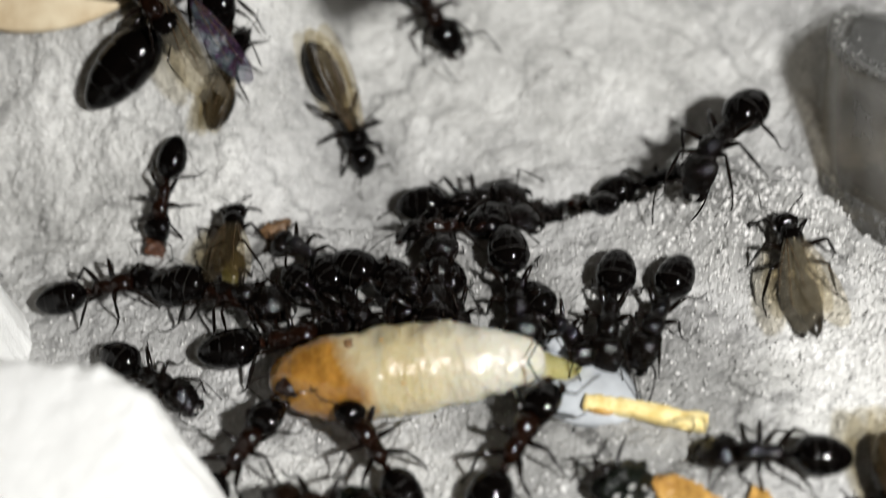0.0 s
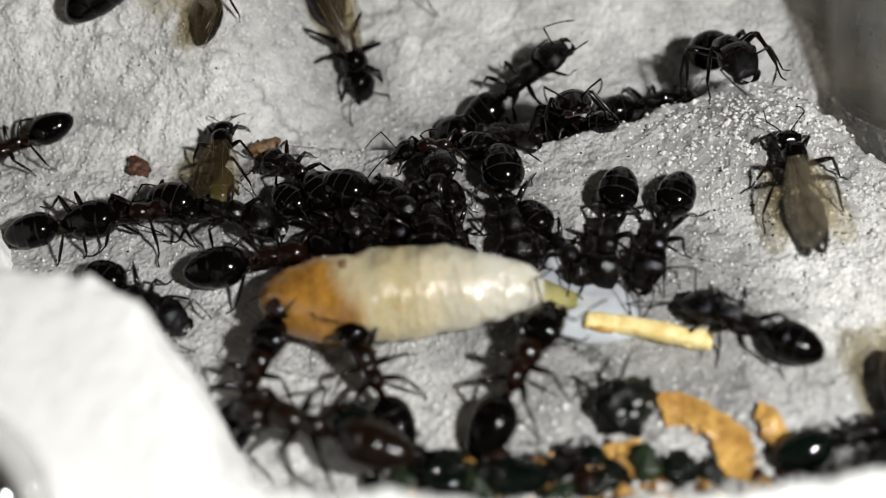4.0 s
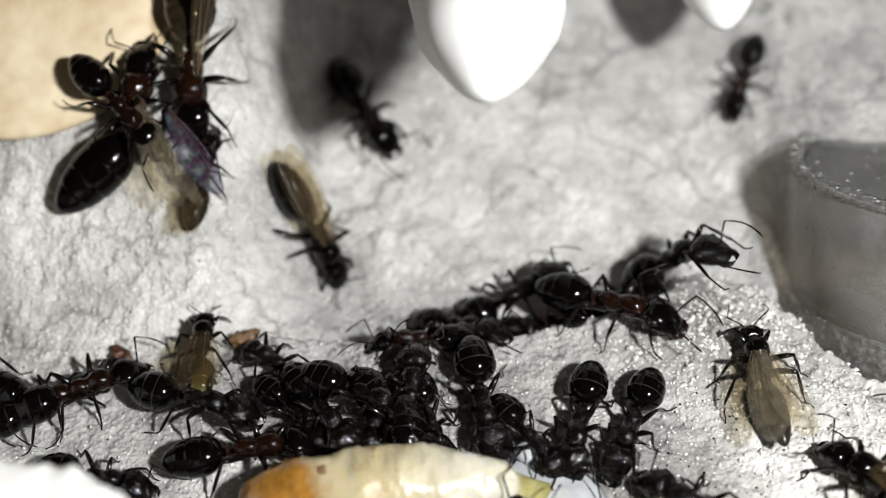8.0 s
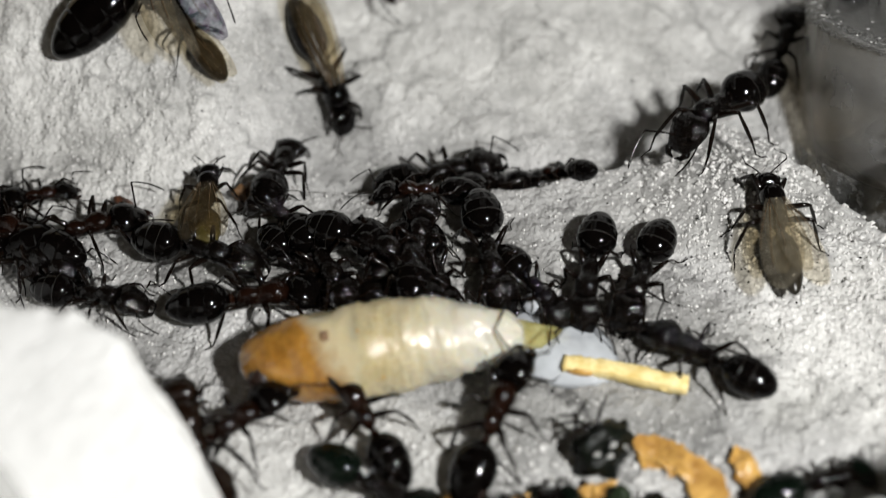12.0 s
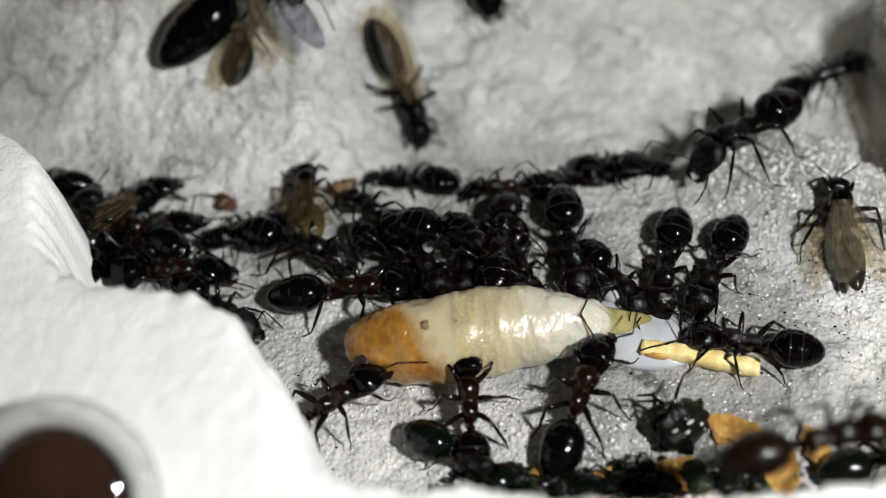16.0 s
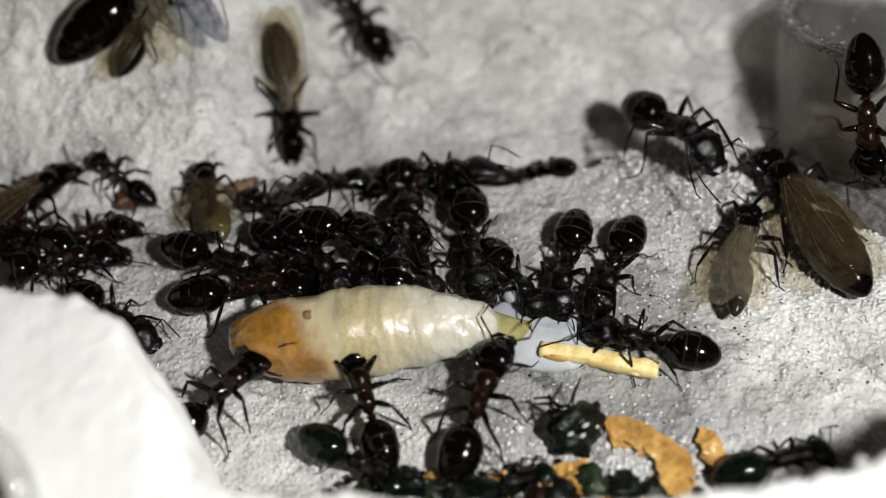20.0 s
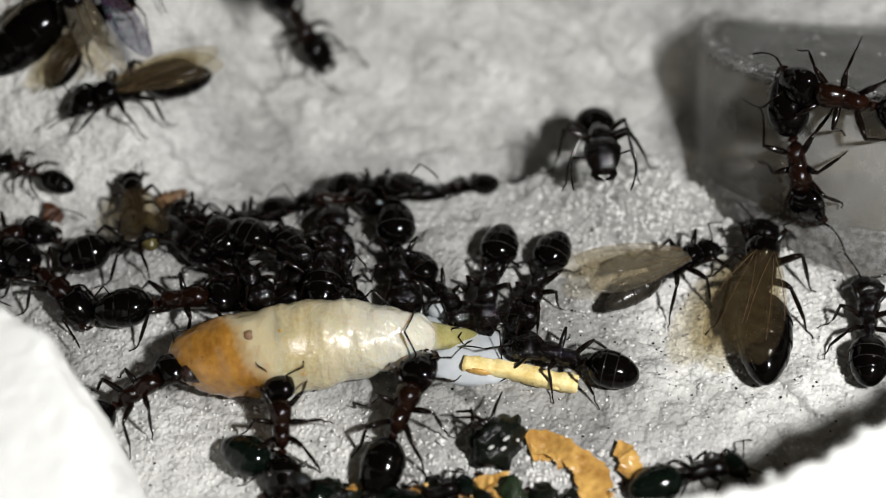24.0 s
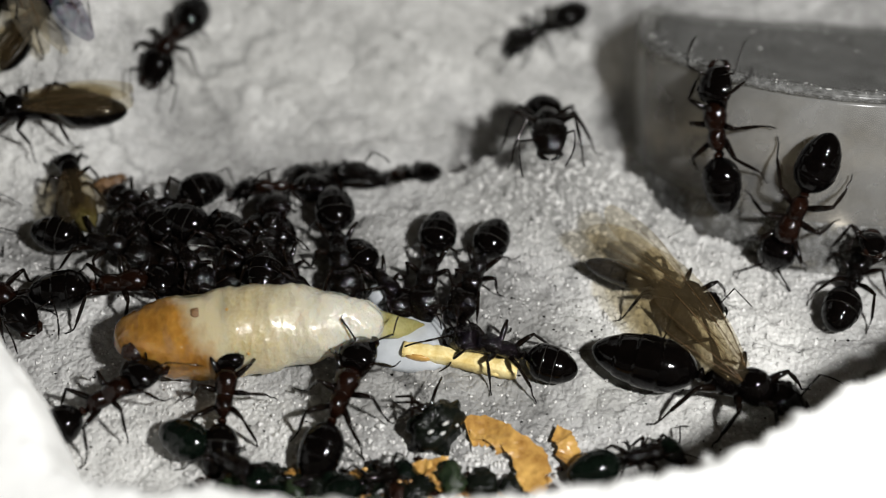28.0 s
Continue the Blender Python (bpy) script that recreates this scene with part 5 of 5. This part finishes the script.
    go(brown_z, [(0, -10.96, -9.58, 164), (0.5, -11.07, -9.48, 163), (1, -10.57, -9.52, 164), (2, -10.26, -9.49, 143), (2.5, -10.93, -9.73, 150), (4.5, -12.27, -9.2, 163), (5, -11.9, -9.49, 163), (6, -14.83, -7.77, 167), (7, -17.49, -8.26, 160), (8, -18.34, -10, 166), (11, -19.05, -7.88, 123), (12, -17.38, -8.32, 114), (12.5, -17.76, -5.35, 110), (12.9, -19.39, 1.55, 97), (13.2, -18.64, 9.63, 97), (13.5, -19.79, 11.82, 98), (14.2, -21.34, 20.37, 96), (15.5, -23.09, 30.49, 99), (28, -13.28, 51.63, 98)])
    go(brown_y, [(0, 38, 2, -160), (13.5, 37, 1, -160), (14.4, 18, -9.5, -165), (14.8, 9, -12.8, -150), (15.0, 6.5, -13.3, -90), (15.2, 5.8, -13.3, -30), (15.5, 6.3, -13.1, 15), (16, 7.6, -12.9, 15), (16.3, 10.7, -12.3, 16), (17, 20, -8.6, 25), (18, 37, 1, 25), (28, 38, 2, 25)])
    go(top_t, [(0, -9.61, 27.24, -62), (1, -9.34, 25.33, -62), (5, -10.26, 27.47, -63), (6, -10.5, 28.29, -67), (7, -11.47, 27.76, -67), (8, -11.76, 28.55, -61), (9, -11.85, 28.23, -57), (10, -12.41, 28.79, -71), (11, -11.79, 28.52, -64), (12, -11.98, 29.11, -63), (13, -11.05, 28.25, -61), (16, -9.78, 28.69, -82), (17, -10.01, 29.4, -83), (18, -12.13, 28.53, -80), (19, -12.65, 26.54, -74), (20, -11.95, 24.88, -60), (23, -11.62, 24.33, -71), (24, -11.18, 25.27, -61), (25, -10.45, 26.33, -53), (26, -12.07, 25.83, -78), (27, -13.66, 24.9, -107), (28, -15.13, 21.41, -110)])
    go(top_w, [(6, 13.03, 34.14, -118), (7, 13.76, 33.37, -121), (8, 13.86, 31.16, -111), (8.5, 13.13, 25.59, -89), (9, 13.91, 26.55, -52), (9.5, 16.55, 27.11, 5), (10, 17.92, 27.12, 24), (11, 17.5, 27.35, 46), (12, 19.88, 25.63, 45), (13, 20.2, 25.04, 45), (28, 28.88, 37.88, 30)])
    go(shade_w, [(0, 4.5, 14.8, 15), (8, 5.0, 14.9, 15), (9, 9.0, 16.6, 30), (9.5, 10.29, 19.61, 40), (10, 10.81, 21.4, 40), (11, 11.5, 21.33, 30), (11.5, 13.54, 22.55, 41), (12, 14.33, 21.95, 68), (12.5, 13.94, 21.87, 62), (13, 13.68, 22.29, 64), (13.5, 13.24, 21.92, 64), (15.5, 11.88, 20.54, 43), (16, 12.84, 20.53, 16), (16.5, 13.59, 23.43, 48), (17, 13.88, 23.01, 79), (18, 15.1, 24.69, 81), (19, 15.28, 27.65, 82), (20, 15.84, 30.07, 78), (23, 16.5, 35.5, 60), (25.5, 14.0, 36.5, 10), (25.8, 14.0, 36.5, -60), (26.1, 14.0, 36.5, -130), (27, 12.0, 30.5, -140), (27.5, 10.8, 26.6, -140), (28, 9.7, 25.3, -147)])
    go(alate_o, [(4.5, 16.11, -8.66, -82), (5, 13.85, -5.52, -64), (5.25, 14.23, -6.02, -1), (5.5, 14.61, -6.52, 63), (6, 15.95, -0.17, 80), (6.5, 16.76, 0.95, 122), (6.75, 16.19, 0.67, 168), (7, 15.63, 0.38, 213), (7.5, 17.21, -2.56, 160), (8, 18.03, -1.22, 134), (9, 18.06, 0.22, 157), (9.5, 19.22, -2.01, 155), (10.5, 21.32, -3.35, 156), (28, 32.16, -9.39, 168)])
    go(queen_o, [(13, 24.43, 0.51, 130), (15.5, 20.53, -0.13, 129), (16.5, 18.38, 3.66, 113), (17, 16.65, 6.15, 104), (18, 16.03, 7.91, 102), (19, 15.12, 7.89, 118), (20, 15.75, 7.07, 116), (20.5, 15.3, 7.94, 105), (22.5, 15.01, 7.91, 114), (23, 15.92, 7.75, 99), (24, 17.46, 2.61, 85), (25, 16.19, 2.22, 61), (26, 17.25, -0.61, 45), (27, 17.02, -1.54, 30), (28, 16.75, -3.85, -18)])
    go(corner_x, [(22.5, 22.02, -0.33, 84), (23, 22.44, 0.8, 79), (24, 23.17, 0.74, 82), (25, 24.6, 0.89, 77), (26, 24.47, 0.47, 77), (27, 24.07, 0.46, 76), (28, 26.55, 3.37, 63)])
    go(corner_y, [(24, 33, 5.5, -150), (25, 29.0, 5.2, -150), (25.5, 27.4, 5.0, -135), (26, 27.2, 4.7, -120), (26.5, 26.7, 4.3, -111), (27, 26.9, 4.6, -108), (28, 27.5, 5.2, -106)])
    go(pass_z, [(8, -4.87, 11.78, -32), (8.5, -5.77, 12.62, -106), (9, -6.67, 13.45, -181), (10, -10.16, 12.96, -180), (11, -13.9, 11.82, -214), (11.5, -15.49, 11.74, -143), (11.75, -15.81, 11.64, -210), (12, -16.14, 11.54, -277), (12.25, -13.13, 12.36, -321), (12.5, -10.13, 13.17, -365), (13, -12.6, 10.21, -360), (13.83, -12.33, 11.29, -302), (14.67, -12.07, 12.36, -244), (15.5, -11.8, 13.43, -186), (16, -13.67, 11.31, -196), (16.33, -14.46, 10.62, -143), (16.67, -15.25, 9.94, -89), (17, -16.04, 9.26, -36), (17.33, -13.91, 10, -94), (17.67, -11.77, 10.74, -153), (18, -9.64, 11.48, -211), (19, -14.35, 11.01, -189), (20, -12.09, 9.96, -126), (28, -13.71, 7.76, -144)])
    go(alate_v, [(0, -42, 10, 20), (10, -40, 9.5, 20), (13, -31.28, 6.42, 38), (15.5, -30.73, 7.28, 47), (16, -30.75, 7.16, 49), (17, -30.9, 7.51, 51), (18, -30.94, 7.67, 45), (19, -31.08, 7.39, 46), (20, -30.47, 8.04, 53), (20.5, -31.02, 8.71, 47), (22.5, -34.1, 9.63, 29), (28, -35.12, 11.71, 12)])
    go(small_v, [(0, -42, 12, 0), (10.5, -40, 12, -5), (12.8, -25.3, 7.6, 20), (16, -23.09, 6.53, 23), (17, -24.04, 10.09, 18), (17.33, -23.94, 10.07, 72), (17.67, -23.83, 10.05, 125), (18, -23.73, 10.02, 179), (19, -25.24, 9.87, 172), (20, -25.04, 10.48, 146), (20.5, -25.2, 11.06, 150), (22.5, -28.16, 10.57, 145), (23, -27.46, 11.47, 162), (24, -26.13, 11.36, 163), (25, -26.86, 11.55, 164), (28, -28.8, 11.06, 165)])
    go(tall_v, [(0, -42, 11, 60), (10, -40, 10, 60), (13, -32.34, 6.73, 112), (15.5, -32.35, 5.32, 96), (16, -32.09, 5.03, 100), (17, -33.41, 8.59, 116), (18, -33.69, 8.6, 113), (18.5, -34.45, 9.32, 117), (20, -35.83, 8.53, 125), (28, -35.52, 9.67, 125)])
    fidget(feed_a, (2.0, 3.85, -100), 101)
    fidget(feed_b, (4.8, 3.7, -110), 102)
    fidget(feed_c, (-3.4, 5.25, -82), 103)
    fidget(feed_d, (-0.9, 2.9, -55), 104)
    fidget(heap_a, (-12.5, 4.3, -56), 105)
    fidget(heap_b, (-10.1, 5.0, -24), 106)
    fidget(heap_c, (-7.4, 5.0, 86), 107)
    fidget(heap_d, (-8.3, 3.7, -50), 108)
    fidget(neck_a, (-16.34, 1.78, 8), 110)
    fidget(queen_a, (-24.4, 20.0, 80), 111)
    fidget(queen_b, (-21.0, 24.7, -86), 112)
    fidget(rider_q, (-25.2, 20.5, -42), 113)
    fidget(crevice_r, (-3.24, 11.57, -142), 114)
    fidget(crevice_s, (0.8, 12.25, 148), 115)
    fidget(crevice_t, (-7.08, 9.76, -176), 116)
    fidget(heap_g, (-8.9, 4.6, -113), 118)
    fidget(heap_e, (-6.4, 4.1, -75), 109)
    fidget(heap_j, (-13.9, 4.5, -45), 121)
    go(nook_a, [(0, -38.75, 7.86, -19), (6.5, -38.25, 7.86, -19), (8, -32.75, 5.46, -15), (9.5, -29.75, 4.86, -19), (13, -29.55, 4.96, -16), (18, -29.75, 4.86, -21), (23, -29.95, 4.86, -17), (28, -29.75, 4.86, -19)])
    go(nook_b, [(0, -38.59, 9.09, 151), (6.5, -38.09, 9.09, 151), (8, -32.59, 6.69, 155), (9.5, -29.59, 6.09, 151), (13, -29.39, 6.19, 154), (18, -29.59, 6.09, 149), (23, -29.79, 6.09, 153), (28, -29.59, 6.09, 151)])
    go(nook_c, [(0, -39.78, 9.02, -44), (6.5, -39.28, 9.02, -44), (8, -33.78, 6.62, -40), (9.5, -30.78, 6.02, -44), (13, -30.58, 6.12, -41), (18, -30.78, 6.02, -46), (23, -30.98, 6.02, -42), (28, -30.78, 6.02, -44)])
    swing_wings(queen_o, [(0, 0), (18, 0), (20, -6), (23, -10), (24.5, -16), (26, -24), (27, -28), (28, -36)])
    swing_wings(alate_k, [(0, 0), (20.5, 0), (22.5, -14), (25, -16), (28, -20)])
    walk(tube_x, [(t, place(*p)) for t, *p in [(0, 26.7, 10.66, 11.97, -61, 19, -172), (18, 22.69, 10.54, 9.98, -59, 32, 174), (19, 19.89, 11.62, 8.76, 35, 62, -91), (20, 19.39, 10.71, 6.25, 51, 54, -75), (20.5, 19.87, 10.7, 6.99, 51, 53, -72), (22.5, 18.49, 10.72, 4.59, 8, 70, -130), (23, 18.93, 11, 5.96, 23, 67, -111), (24, 20.07, 9.81, 5.65, 54, 49, -67), (25, 19.97, 10.37, 6.55, 29, 64, -97), (25.5, 18.97, 10.82, 5.71, -31, 65, -169), (26, 17.83, 11.16, 3.94, -68, 33, 140), (27, 17.38, 11.49, 3.42, -72, 10, 127), (28, 19.28, 10.54, 5.75, -51, -54, 104)]])
    walk(tube_y, [(t, place(*p)) for t, *p in [(0, 29.71, 9.5, 9.01, -64, 6, -162), (20, 29.13, 9.88, 10.02, -64, 3, -167), (22.5, 23.45, 9.92, 9.37, -63, 10, 166), (23, 23.81, 10.29, 10.3, -63, 9, 167), (24, 22.33, 10.51, 9.61, -65, 3, 156), (25, 23.41, 10.37, 10.2, -62, -18, 151), (25.7, 24.11, 9.66, 9.26, -63, -9, 160), (26, 24.48, 8.98, 8.12, -61, 20, 177), (27, 24.49, 8.09, 6.41, -42, 53, -151), (28, 23.33, 7, 3.67, -15, 63, -126)]])
    walk(walker_red, [(t, place(*p)) for t, *p in [(0, -3.29, 11.33, -2.44, 47, -43, -137), (1, -1.5, 10.68, -0, 14, -57, -105), (2, -0.85, 10.91, -0.08, -13, -59, -65), (2.5, -0.36, 10.74, 0, -13, -43, -71), (4.5, 0.18, 11.23, -0.01, 6, -59, -81), (5, 0.73, 11.01, 0.01, -7, -29, -75), (5.5, 1.01, 8.9, 0, 0, -0, -15), (6, 2.41, 11.88, 0.03, -47, -30, -20), (7, 2.2, 12.38, -1.12, -54, -40, 0), (8, 4.12, 11.78, 0.11, -3, -6, -25), (8.5, 8.41, 9.89, 0.58, 13, -3, -17), (9, 13.82, 11.03, 0.52, 1, 9, 6), (9.5, 17.05, 11.52, 2.56, 56, -60, -28), (10, 17.33, 12.07, 4.32, 33, -70, -1), (11, 19.62, 11.24, 7.63, 9, -68, 39), (12, 21.67, 9, 6.11, 42, -55, 13), (28, 36.94, 13.06, 4.78, 77, 6, 58)]])
    grub_rows = [(0, -8.9, -0.6, 0, 6), (5, -9.0, -1.1, 0, 4), (7, -8.8, -1.4, 5, 5), (12.5, -8.9, -2.0, 24, 9), (17, -8.5, -2.1, 28, 8), (20, -9.2, -1.8, 18, 6), (23, -8.6, -2.0, 26, 10), (25, -8.2, -1.8, 20, 7), (28, -8.0, -1.8, 18, 7)]
    walk(grub, [(t, place(x, y, 2.2, roll, 0, yaw) @ place(0, 0, -2.42)) for t, x, y, roll, yaw in grub_rows])


motions()
